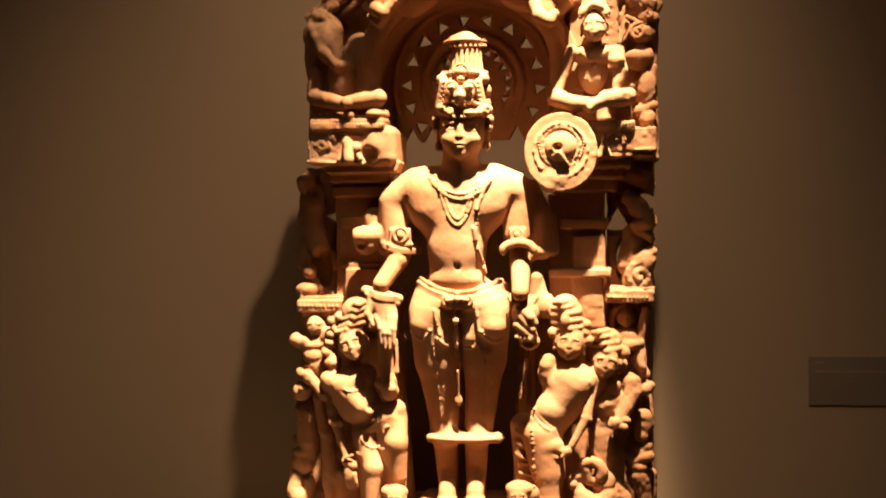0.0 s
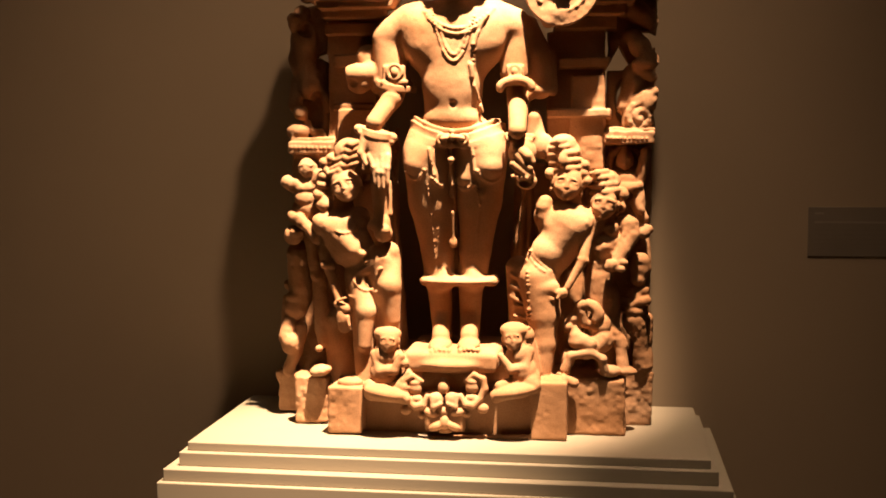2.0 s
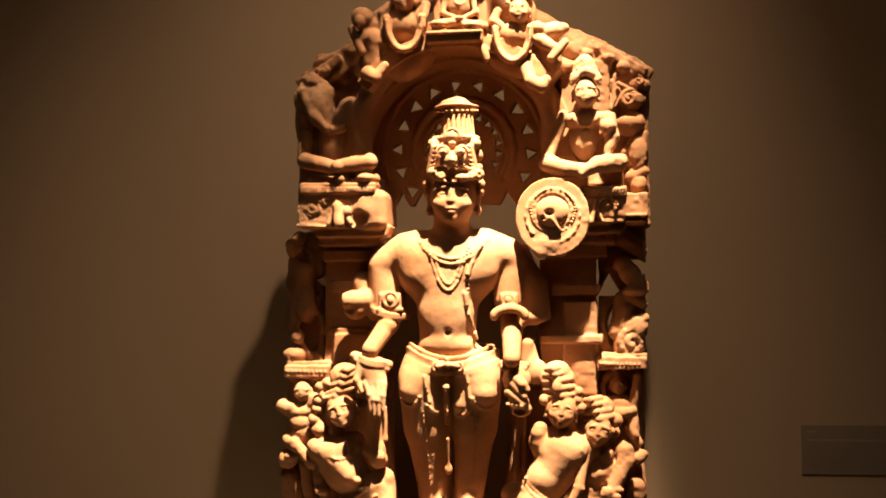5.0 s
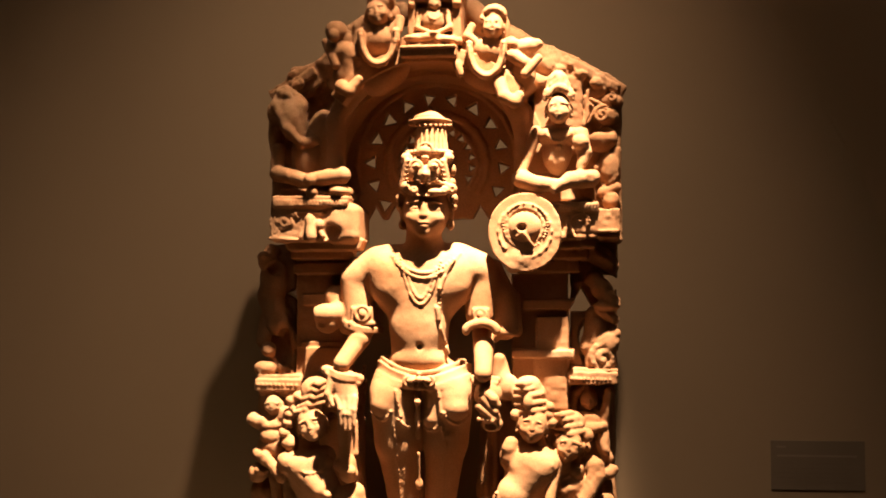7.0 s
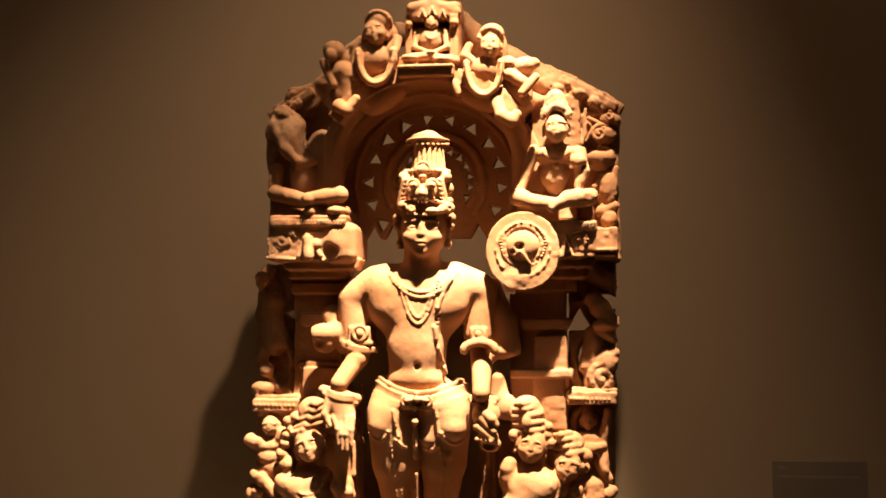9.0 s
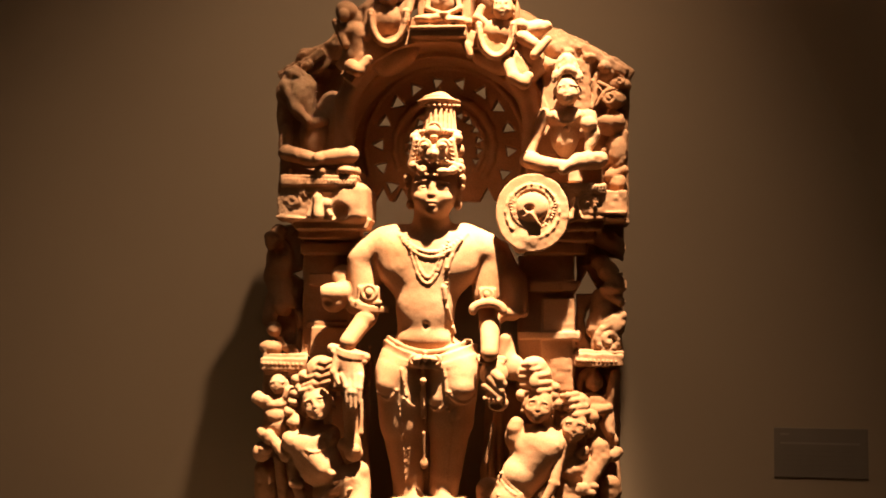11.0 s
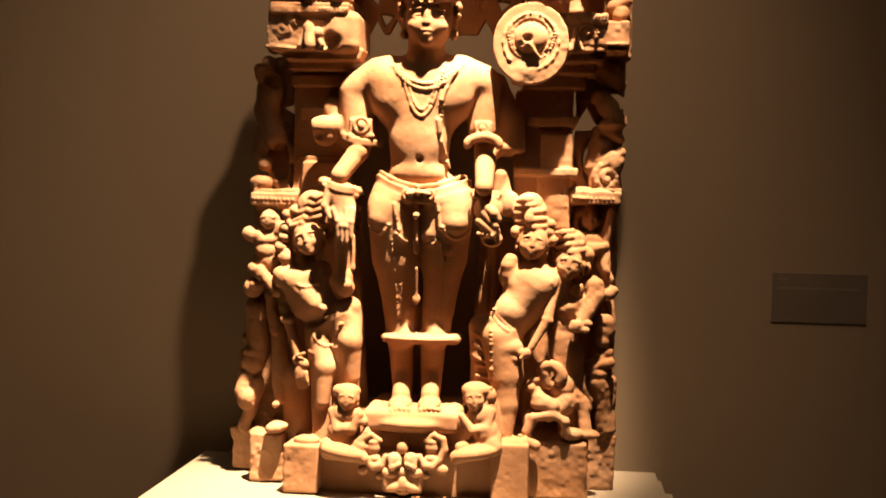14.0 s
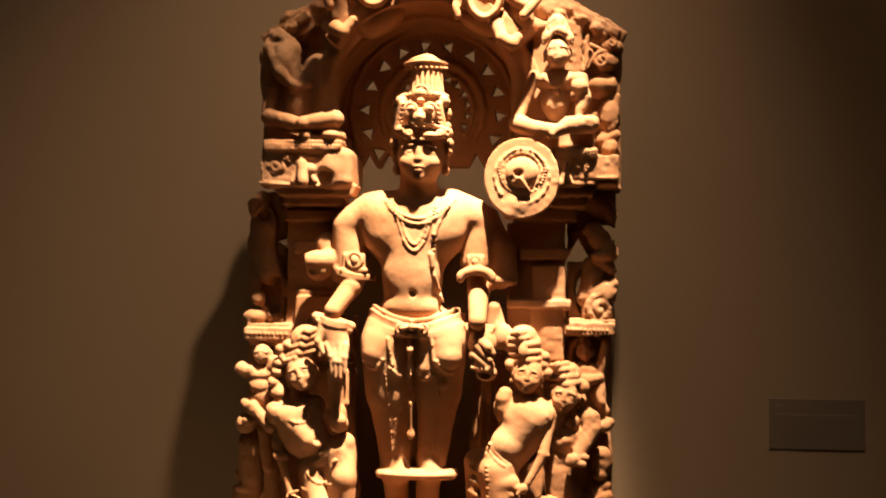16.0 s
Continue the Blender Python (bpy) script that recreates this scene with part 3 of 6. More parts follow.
ball(-0.2903, 0.225, 1.8101, 0.0157, 0.018, 0.0447)
limb(-0.2775, 0.2, 1.7782, -0.2788, 0.19, 1.7384, 0.0122, 0.0133)
ball(-0.2103, 0.245, 1.8511, 0.0248, 0.016, 0.0722, cut=True, k=0.008)
ball(-0.1923, 0.24, 1.8892, 0.0158, 0.02, 0.0338, cut=True, k=0.006)
# rough back of the corner recess
slab(-0.2112, 0.273, 1.8704, 0.058, 0.015, 0.0791, r=0.006)

# worn body of the seated figure in the left corner
ball(-0.2479, 0.19, 1.8339, 0.0264, 0.03, 0.039, k=0.012)
limb(-0.2761, 0.19, 1.8622, -0.2336, 0.188, 1.858, 0.0148, 0.0137, k=0.010)
limb(-0.2783, 0.184, 1.8583, -0.2522, 0.165, 1.8134, 0.0105, 0.0095, k=0.006)
limb(-0.2522, 0.165, 1.8134, -0.2234, 0.15, 1.786, 0.009, 0.0074, k=0.006)
ball(-0.2621, 0.2, 1.8831, 0.0179, 0.024, 0.0158, k=0.008)
ball(-0.2221, 0.165, 1.8318, 0.0084, 0.012, 0.0095, cut=True, k=0.006)

slab(-0.1959, 0.201, 1.6287, 0.0784, 0.061, 0.0333, r=0.008)
slab(-0.1367, 0.198, 1.6297, 0.0289, 0.064, 0.0375, r=0.016, k=0.006)
# carved face of the left capital: banded cornice, scroll panel, leaf and a plain worn block
slab(-0.1986, 0.197, 1.6703, 0.0717, 0.065, 0.01, r=0.003, taper=0.02)
slab(-0.2, 0.2, 1.6593, 0.0685, 0.062, 0.0032, r=0.002)
limb(-0.269, 0.131, 1.6759, -0.1267, 0.131, 1.6724, 0.0016, 0.0016, cut=True, k=0.001)
limb(-0.2694, 0.133, 1.6618, -0.127, 0.133, 1.6589, 0.0016, 0.0016, cut=True, k=0.001)
limb(-0.2638, 0.132, 1.6632, -0.2605, 0.1315, 1.6722, 0.0017, 0.0017, k=0.001)
limb(-0.2575, 0.132, 1.6632, -0.2542, 0.1315, 1.6721, 0.0017, 0.0017, k=0.001)
limb(-0.2513, 0.132, 1.6631, -0.248, 0.1315, 1.672, 0.0017, 0.0017, k=0.001)
limb(-0.2451, 0.132, 1.663, -0.2418, 0.1315, 1.6719, 0.0017, 0.0017, k=0.001)
limb(-0.2389, 0.132, 1.6629, -0.2356, 0.1315, 1.6718, 0.0017, 0.0017, k=0.001)
limb(-0.2327, 0.132, 1.6628, -0.2294, 0.1315, 1.6717, 0.0017, 0.0017, k=0.001)
limb(-0.2265, 0.132, 1.6628, -0.2232, 0.1315, 1.6717, 0.0017, 0.0017, k=0.001)
limb(-0.2203, 0.132, 1.6627, -0.217, 0.1315, 1.6716, 0.0017, 0.0017, k=0.001)
limb(-0.2141, 0.132, 1.6626, -0.2108, 0.1315, 1.6715, 0.0017, 0.0017, k=0.001)
limb(-0.2079, 0.132, 1.6625, -0.2046, 0.1315, 1.6714, 0.0017, 0.0017, k=0.001)
limb(-0.2017, 0.132, 1.6624, -0.1985, 0.1315, 1.6713, 0.0017, 0.0017, k=0.001)
limb(-0.1956, 0.132, 1.6624, -0.1923, 0.1315, 1.6712, 0.0017, 0.0017, k=0.001)
limb(-0.1894, 0.132, 1.6623, -0.1861, 0.1315, 1.6712, 0.0017, 0.0017, k=0.001)
limb(-0.1832, 0.132, 1.6622, -0.1799, 0.1315, 1.6711, 0.0017, 0.0017, k=0.001)
limb(-0.1771, 0.132, 1.6621, -0.1738, 0.1315, 1.671, 0.0017, 0.0017, k=0.001)
limb(-0.1709, 0.132, 1.662, -0.1676, 0.1315, 1.6709, 0.0017, 0.0017, k=0.001)
limb(-0.1647, 0.132, 1.662, -0.1615, 0.1315, 1.6708, 0.0017, 0.0017, k=0.001)
limb(-0.1586, 0.132, 1.6619, -0.1553, 0.1315, 1.6707, 0.0017, 0.0017, k=0.001)
limb(-0.1524, 0.132, 1.6618, -0.1492, 0.1315, 1.6707, 0.0017, 0.0017, k=0.001)
limb(-0.1463, 0.132, 1.6617, -0.143, 0.1315, 1.6706, 0.0017, 0.0017, k=0.001)
limb(-0.1402, 0.132, 1.6616, -0.1369, 0.1315, 1.6705, 0.0017, 0.0017, k=0.001)
limb(-0.134, 0.132, 1.6616, -0.1308, 0.1315, 1.6704, 0.0017, 0.0017, k=0.001)
ball(-0.1465, 0.15, 1.63, 0.0274, 0.016, 0.0253, k=0.01)
ball(-0.1554, 0.142, 1.6136, 0.0137, 0.008, 0.0126, cut=True, k=0.012)
hoop(-0.2491, 0.139, 1.6324, 0.0264, 0.0024, -120, 70)
hoop(-0.2491, 0.139, 1.6324, 0.02, 0.0024, -150, 60)
hoop(-0.2491, 0.139, 1.6324, 0.0137, 0.0024, -170, 120)
hoop(-0.2491, 0.139, 1.6324, 0.0074, 0.0024, -180, 180)
ball(-0.2475, 0.139, 1.6345, 0.0042, 0.005, 0.0042)
scroll(-0.2652, 0.139, 1.6119, 0.0095, 0.0021, 1.4, -1)
limb(-0.2025, 0.14, 1.6468, -0.2173, 0.136, 1.6043, 0.0037, 0.0047)
limb(-0.2025, 0.14, 1.6468, -0.1755, 0.136, 1.6055, 0.0037, 0.0047)
limb(-0.1999, 0.134, 1.6372, -0.1965, 0.13, 1.6037, 0.0084, 0.0105, k=0.006)
ball(-0.1841, 0.138, 1.6268, 0.009, 0.01, 0.0105)
limb(-0.2252, 0.14, 1.6502, -0.1767, 0.14, 1.6496, 0.0021, 0.0021)
limb(-0.277, 0.139, 1.6019, -0.1707, 0.139, 1.5967, 0.0026, 0.0026)
limb(-0.1819, 0.15, 1.6836, -0.1338, 0.165, 1.6898, 0.0116, 0.0095, k=0.006)
ball(-0.1479, 0.155, 1.689, 0.0211, 0.03, 0.0116)
ball(-0.1978, 0.132, 1.7084, 0.0105, 0.012, 0.0095)
ball(-0.1963, 0.142, 1.6883, 0.0137, 0.014, 0.0116)


# seated figure on the other capital
face(0.2621, 0.158, 1.8377, 0.0271, 0)
ball(0.2623, 0.17, 1.8803, 0.0229, 0.02, 0.0327, k=0.003)
hoop(0.2624, 0.15, 1.8604, 0.0248, 0.0043, -100, 100, lay=True)
ball(0.2626, 0.152, 1.8872, 0.0097, 0.008, 0.0151)
hoop(0.2624, 0.146, 1.8586, 0.0183, 0.0054, -80, 80)
slab(0.2614, 0.2325, 1.8388, 0.0465, 0.0275, 0.072, r=0.006)
limb(0.2617, 0.172, 1.8222, 0.2615, 0.176, 1.8049, 0.0142, 0.0175)
ball(0.2614, 0.175, 1.7909, 0.0415, 0.024, 0.024)
ball(0.259, 0.178, 1.7596, 0.0284, 0.022, 0.0438)
ball(0.2387, 0.16, 1.7922, 0.0152, 0.012, 0.013)
ball(0.2823, 0.16, 1.7913, 0.0152, 0.012, 0.013)
limb(0.2207, 0.172, 1.7987, 0.2049, 0.165, 1.7535, 0.0131, 0.0098)
limb(0.2049, 0.165, 1.7535, 0.1924, 0.158, 1.7159, 0.0098, 0.0098)
limb(0.301, 0.172, 1.7928, 0.3088, 0.16, 1.7561, 0.0153, 0.0142)
limb(0.3088, 0.16, 1.7561, 0.3023, 0.152, 1.729, 0.0141, 0.0098)
ball(0.3028, 0.15, 1.7757, 0.0162, 0.012, 0.014)
limb(0.1907, 0.15, 1.7097, 0.2261, 0.14, 1.6976, 0.0162, 0.0151, k=0.004)
limb(0.2261, 0.14, 1.6976, 0.2621, 0.135, 1.6965, 0.015, 0.0107, k=0.004)
limb(0.3205, 0.15, 1.7097, 0.2826, 0.138, 1.7048, 0.0184, 0.0151, k=0.004)
limb(0.2826, 0.138, 1.7048, 0.2549, 0.132, 1.688, 0.015, 0.0097, k=0.004)
ball(0.2, 0.15, 1.7096, 0.0162, 0.014, 0.0151)
hoop(0.2617, 0.158, 1.8019, 0.0238, 0.0027, 110, 250, lay=True)
ball(0.2625, 0.156, 1.7679, 0.0065, 0.004, 0.0054)
slab(0.3146, 0.207, 1.6313, 0.0594, 0.055, 0.0238, r=0.005)
slab(0.3113, 0.211, 1.6056, 0.0629, 0.051, 0.0081, r=0.003)
# carved face of the right capital
slab(0.2973, 0.215, 1.6861, 0.0327, 0.047, 0.0169, r=0.004)
slab(0.2923, 0.204, 1.6569, 0.0422, 0.058, 0.009, r=0.003)
limb(0.2559, 0.146, 1.6511, 0.331, 0.146, 1.6512, 0.0016, 0.0016, cut=True, k=0.001)
limb(0.2595, 0.146, 1.6542, 0.2622, 0.1455, 1.6614, 0.0017, 0.0017, k=0.001)
limb(0.2652, 0.146, 1.6541, 0.2678, 0.1455, 1.6613, 0.0017, 0.0017, k=0.001)
limb(0.2708, 0.146, 1.6541, 0.2734, 0.1455, 1.6612, 0.0017, 0.0017, k=0.001)
limb(0.2764, 0.146, 1.654, 0.2791, 0.1455, 1.6611, 0.0017, 0.0017, k=0.001)
limb(0.2821, 0.146, 1.6539, 0.2847, 0.1455, 1.6611, 0.0017, 0.0017, k=0.001)
limb(0.2877, 0.146, 1.6538, 0.2903, 0.1455, 1.661, 0.0017, 0.0017, k=0.001)
limb(0.2933, 0.146, 1.6538, 0.2959, 0.1455, 1.6609, 0.0017, 0.0017, k=0.001)
limb(0.2989, 0.146, 1.6537, 0.3016, 0.1455, 1.6609, 0.0017, 0.0017, k=0.001)
limb(0.3045, 0.146, 1.6536, 0.3072, 0.1455, 1.6608, 0.0017, 0.0017, k=0.001)
limb(0.3101, 0.146, 1.6536, 0.3128, 0.1455, 1.6607, 0.0017, 0.0017, k=0.001)
limb(0.3158, 0.146, 1.6535, 0.3184, 0.1455, 1.6606, 0.0017, 0.0017, k=0.001)
limb(0.3214, 0.146, 1.6534, 0.324, 0.1455, 1.6606, 0.0017, 0.0017, k=0.001)
limb(0.327, 0.146, 1.6533, 0.3296, 0.1455, 1.6605, 0.0017, 0.0017, k=0.001)
slab(0.294, 0.208, 1.6229, 0.0411, 0.054, 0.0253, r=0.004)
limb(0.2788, 0.152, 1.6369, 0.2698, 0.148, 1.6026, 0.0042, 0.0074, k=0.003)
limb(0.2788, 0.152, 1.6369, 0.2912, 0.15, 1.6025, 0.0032, 0.0053, k=0.003)
hoop(0.3017, 0.151, 1.6262, 0.0179, 0.0024, -200, 90)
hoop(0.3017, 0.151, 1.6262, 0.0116, 0.0024, -180, 120)
hoop(0.3017, 0.151, 1.6262, 0.0053, 0.0024, -180, 180)
limb(0.3105, 0.152, 1.6361, 0.3228, 0.149, 1.6403, 0.0032, 0.0016)
limb(0.3105, 0.152, 1.632, 0.3278, 0.149, 1.6299, 0.0032, 0.0016)
limb(0.3104, 0.152, 1.6274, 0.3297, 0.149, 1.6185, 0.0032, 0.0016)
limb(0.3104, 0.152, 1.6229, 0.3255, 0.149, 1.6072, 0.0032, 0.0016)
slab(0.3509, 0.205, 1.612, 0.02, 0.057, 0.0042, r=0.002)
slab(0.351, 0.208, 1.6032, 0.019, 0.054, 0.0042, r=0.002)
slab(0.3513, 0.209, 1.6219, 0.0179, 0.053, 0.0037, r=0.002)

limb(0.2023, 0.2, 1.8901, 0.1845, 0.205, 1.8351, 0.0099, 0.0099)
limb(0.2043, 0.205, 1.9107, 0.2257, 0.205, 1.8992, 0.0133, 0.0133)

# beasts and curling foliage at the upper right edge
ball(0.3475, 0.225, 1.835, 0.0268, 0.026, 0.0201)
ball(0.3437, 0.222, 1.7913, 0.029, 0.024, 0.0246)
ball(0.3619, 0.232, 1.8631, 0.0224, 0.02, 0.0157)
limb(0.3214, 0.225, 1.8791, 0.3428, 0.225, 1.884, 0.0112, 0.0101)
limb(0.3211, 0.22, 1.851, 0.3121, 0.215, 1.8178, 0.01, 0.0089)
limb(0.3106, 0.222, 1.8679, 0.3272, 0.22, 1.8346, 0.0089, 0.0089)
scroll(0.3535, 0.22, 1.7263, 0.0245, 0.0078, 1.4, -1)
ball(0.357, 0.228, 1.738, 0.0202, 0.022, 0.0336)
limb(0.3457, 0.222, 1.6891, 0.37, 0.22, 1.6992, 0.0112, 0.0089)
ball(0.3591, 0.22, 1.6726, 0.0156, 0.018, 0.0156)
limb(0.3686, 0.222, 1.7477, 0.371, 0.224, 1.7695, 0.0078, 0.0089)
ball(0.3632, 0.215, 1.6774, 0.01, 0.012, 0.01)
ball(0.326, 0.222, 1.8133, 0.0134, 0.022, 0.0179, cut=True, k=0.006)
ball(0.3498, 0.205, 1.8078, 0.0288, 0.01, 0.0066, cut=True, k=0.005)
ball(0.3403, 0.208, 1.709, 0.0089, 0.016, 0.0089, cut=True)

# curls over the beasts
scroll(0.3427, 0.2, 1.835, 0.0148, 0.0042, 1.5, -1)
scroll(0.3611, 0.206, 1.8689, 0.0095, 0.0032, 1.3, 1)
limb(0.3231, 0.205, 1.8643, 0.3502, 0.2, 1.8509, 0.0047, 0.0037)
limb(0.3173, 0.205, 1.8214, 0.3324, 0.203, 1.8465, 0.0042, 0.0042)

# disc attribute with its beaded ring and broken boss
drum(0.2002, 0.141, 1.6102, 0, 0.0674, 0.011, -180, 180, k=0.004, squash=1.06)
hoop(0.2003, 0.128, 1.6111, 0.0481, 0.0024, -180, 180, lay=True)
hoop(0.2013, 0.13, 1.6215, 0.0401, 0.0029, -215, 130, beads=44, lay=True)
hoop(0.2003, 0.13, 1.6205, 0.0337, 0.0026, -180, 180, lay=True)
ball(0.1997, 0.132, 1.6186, 0.0306, 0.015, 0.0285, k=0.002)
ball(0.1948, 0.116, 1.6175, 0.009, 0.013, 0.0069, cut=True, k=0.003)
limb(0.1977, 0.118, 1.6074, 0.2151, 0.124, 1.5856, 0.0032, 0.0026)
ball(0.1835, 0.116, 1.6074, 0.0047, 0.008, 0.0047, cut=True, k=0.003)
ball(0.1765, 0.128, 1.5734, 0.0116, 0.012, 0.0084, cut=True, k=0.004)

ball(0.1925, 0.134, 1.5633, 0.0236, 0.008, 0.0193)
ball(0.179, 0.136, 1.5481, 0.015, 0.008, 0.0129)
ball(0.1537, 0.13, 1.5408, 0.0128, 0.03, 0.0107, cut=True, k=0.004)
limb(0.1993, 0.15, 1.6054, 0.2006, 0.24, 1.5899, 0.0237, 0.0281)
ball(0.1998, 0.132, 1.5713, 0.0342, 0.004, 0.0278)

# head, tall crown and face of the standing figure
face(0.019, 0.14, 1.6483, 0.0516, 1)
limb(0.0123, 0.15, 1.6073, 0.0124, 0.165, 1.564, 0.0324, 0.0389, k=0.008)
# conical cap, fluted shaft and tiered crown of knotted hair
limb(0.026, 0.148, 1.8382, 0.025, 0.147, 1.8242, 0.0042, 0.0306, k=0.002)
ball(0.0251, 0.146, 1.8176, 0.0411, 0.04, 0.0058, k=0.002)
ball(0.026, 0.148, 1.8414, 0.0042, 0.005, 0.0047)
ball(-0.0105, 0.1374, 1.8106, 0.0037, 0.0045, 0.0032, k=0.001)
ball(-0.0054, 0.1285, 1.809, 0.0037, 0.0045, 0.0032, k=0.001)
ball(0.0017, 0.1208, 1.8075, 0.0037, 0.0045, 0.0032, k=0.001)
ball(0.0104, 0.115, 1.8064, 0.0037, 0.0045, 0.0032, k=0.001)
ball(0.02, 0.1113, 1.8055, 0.0037, 0.0045, 0.0032, k=0.001)
ball(0.0298, 0.11, 1.8051, 0.0037, 0.0045, 0.0032, k=0.001)
ball(0.0394, 0.1113, 1.8051, 0.0037, 0.0045, 0.0032, k=0.001)
ball(0.048, 0.115, 1.8055, 0.0037, 0.0045, 0.0032, k=0.001)
ball(0.055, 0.1208, 1.8064, 0.0037, 0.0045, 0.0032, k=0.001)
ball(0.0601, 0.1285, 1.8076, 0.0037, 0.0045, 0.0032, k=0.001)
ball(0.0629, 0.1374, 1.809, 0.0037, 0.0045, 0.0032, k=0.001)
limb(0.027, 0.14, 1.8102, 0.0272, 0.138, 1.7608, 0.0264, 0.0295, k=0.0015)
limb(0.002, 0.1315, 1.8009, -0, 0.1284, 1.7636, 0.0026, 0.0037, k=0.001)
limb(0.007, 0.1238, 1.7995, 0.0055, 0.1198, 1.7622, 0.0026, 0.0037, k=0.001)
limb(0.0139, 0.1178, 1.7984, 0.013, 0.1129, 1.7611, 0.0026, 0.0037, k=0.001)
limb(0.022, 0.1138, 1.7976, 0.0219, 0.1085, 1.7603, 0.0026, 0.0037, k=0.001)
limb(0.0306, 0.1125, 1.7972, 0.0312, 0.107, 1.7599, 0.0026, 0.0037, k=0.001)
limb(0.0388, 0.1138, 1.7972, 0.0402, 0.1085, 1.7599, 0.0026, 0.0037, k=0.001)
limb(0.0458, 0.1178, 1.7977, 0.0479, 0.1129, 1.7604, 0.0026, 0.0037, k=0.001)
limb(0.0511, 0.1238, 1.7986, 0.0536, 0.1198, 1.7613, 0.0026, 0.0037, k=0.001)
limb(0.054, 0.1315, 1.7998, 0.0568, 0.1284, 1.7625, 0.0026, 0.0037, k=0.001)
ball(0.0208, 0.142, 1.7246, 0.0464, 0.042, 0.0422, k=0.004)
ball(-0.0167, 0.1357, 1.7592, 0.0047, 0.006, 0.0047, k=0.001)
ball(-0.0128, 0.1278, 1.7587, 0.0047, 0.006, 0.0047, k=0.001)
ball(-0.007, 0.1205, 1.7582, 0.0047, 0.006, 0.0047, k=0.001)
ball(0.0004, 0.1145, 1.7577, 0.0047, 0.006, 0.0047, k=0.001)
ball(0.0089, 0.1099, 1.7573, 0.0047, 0.006, 0.0047, k=0.001)
ball(0.0182, 0.107, 1.7569, 0.0047, 0.006, 0.0047, k=0.001)
ball(0.0276, 0.106, 1.7567, 0.0047, 0.006, 0.0047, k=0.001)
ball(0.0368, 0.1069, 1.7566, 0.0047, 0.006, 0.0047, k=0.001)
ball(0.0452, 0.1098, 1.7566, 0.0047, 0.006, 0.0047, k=0.001)
ball(0.0526, 0.1143, 1.7567, 0.0047, 0.006, 0.0047, k=0.001)
ball(0.0583, 0.1203, 1.757, 0.0047, 0.006, 0.0047, k=0.001)
ball(0.0623, 0.1275, 1.7573, 0.0047, 0.006, 0.0047, k=0.001)
ball(0.0641, 0.1355, 1.7577, 0.0047, 0.006, 0.0047, k=0.001)
ball(0.0208, 0.104, 1.7576, 0.0126, 0.01, 0.0095)
hoop(0.0213, 0.1, 1.757, 0.0142, 0.0021, -110, 110)
ball(0.0213, 0.1, 1.7446, 0.0074, 0.007, 0.0042)
ball(0.021, 0.102, 1.7144, 0.0211, 0.014, 0.0169, k=0.004)
ball(0.0056, 0.094, 1.7275, 0.0079, 0.01, 0.0069)
ball(0.0071, 0.0835, 1.7251, 0.0032, 0.004, 0.0026, cut=True, k=0.001)
hoop(0.0048, 0.092, 1.7273, 0.0111, 0.0021, -100, 100)
limb(0.0169, 0.094, 1.6996, 0.0009, 0.098, 1.7055, 0.0042, 0.0032)
limb(-0.0121, 0.108, 1.739, -0.0219, 0.118, 1.6962, 0.0069, 0.0079, k=0.003)
limb(-0.0064, 0.098, 1.7396, -0.02, 0.112, 1.7376, 0.0018, 0.0016, k=0.001)
limb(-0.0076, 0.099, 1.7315, -0.0208, 0.112, 1.7277, 0.0018, 0.0016, k=0.001)
limb(-0.0088, 0.1, 1.7234, -0.0215, 0.112, 1.721, 0.0018, 0.0016, k=0.001)
limb(-0.0099, 0.101, 1.7153, -0.0223, 0.112, 1.7111, 0.0018, 0.0016, k=0.001)
limb(-0.0111, 0.102, 1.7072, -0.0231, 0.112, 1.7044, 0.0018, 0.0016, k=0.001)
limb(-0.0123, 0.103, 1.699, -0.0238, 0.112, 1.6945, 0.0018, 0.0016, k=0.001)
ball(-0.016, 0.12, 1.747, 0.0105, 0.014, 0.0105)
ball(-0.0231, 0.132, 1.7267, 0.0069, 0.012, 0.0116)
ball(-0.022, 0.132, 1.7031, 0.0074, 0.012, 0.0095)
ball(0.0386, 0.094, 1.727, 0.0079, 0.01, 0.0069)
ball(0.0399, 0.0835, 1.7246, 0.0032, 0.004, 0.0026, cut=True, k=0.001)
hoop(0.0399, 0.092, 1.7267, 0.0111, 0.0021, -100, 100)
limb(0.0272, 0.094, 1.6994, 0.0422, 0.098, 1.7048, 0.0042, 0.0032)
limb(0.0523, 0.108, 1.7379, 0.0594, 0.118, 1.695, 0.0069, 0.0079, k=0.003)
limb(0.0494, 0.098, 1.7386, 0.0591, 0.112, 1.7362, 0.0018, 0.0016, k=0.001)
limb(0.0503, 0.099, 1.7305, 0.0599, 0.112, 1.7264, 0.0018, 0.0016, k=0.001)
limb(0.0512, 0.1, 1.7224, 0.0606, 0.112, 1.7196, 0.0018, 0.0016, k=0.001)
limb(0.0521, 0.101, 1.7143, 0.0614, 0.112, 1.7098, 0.0018, 0.0016, k=0.001)
limb(0.053, 0.102, 1.7061, 0.0621, 0.112, 1.7031, 0.0018, 0.0016, k=0.001)
limb(0.0539, 0.103, 1.698, 0.0629, 0.112, 1.6932, 0.0018, 0.0016, k=0.001)
ball(0.0613, 0.12, 1.7456, 0.0105, 0.014, 0.0105)
ball(0.0672, 0.132, 1.7252, 0.0069, 0.012, 0.0116)
ball(0.0661, 0.132, 1.7017, 0.0074, 0.012, 0.0095)
ball(0.023, 0.087, 1.712, 0.0053, 0.008, 0.0063)
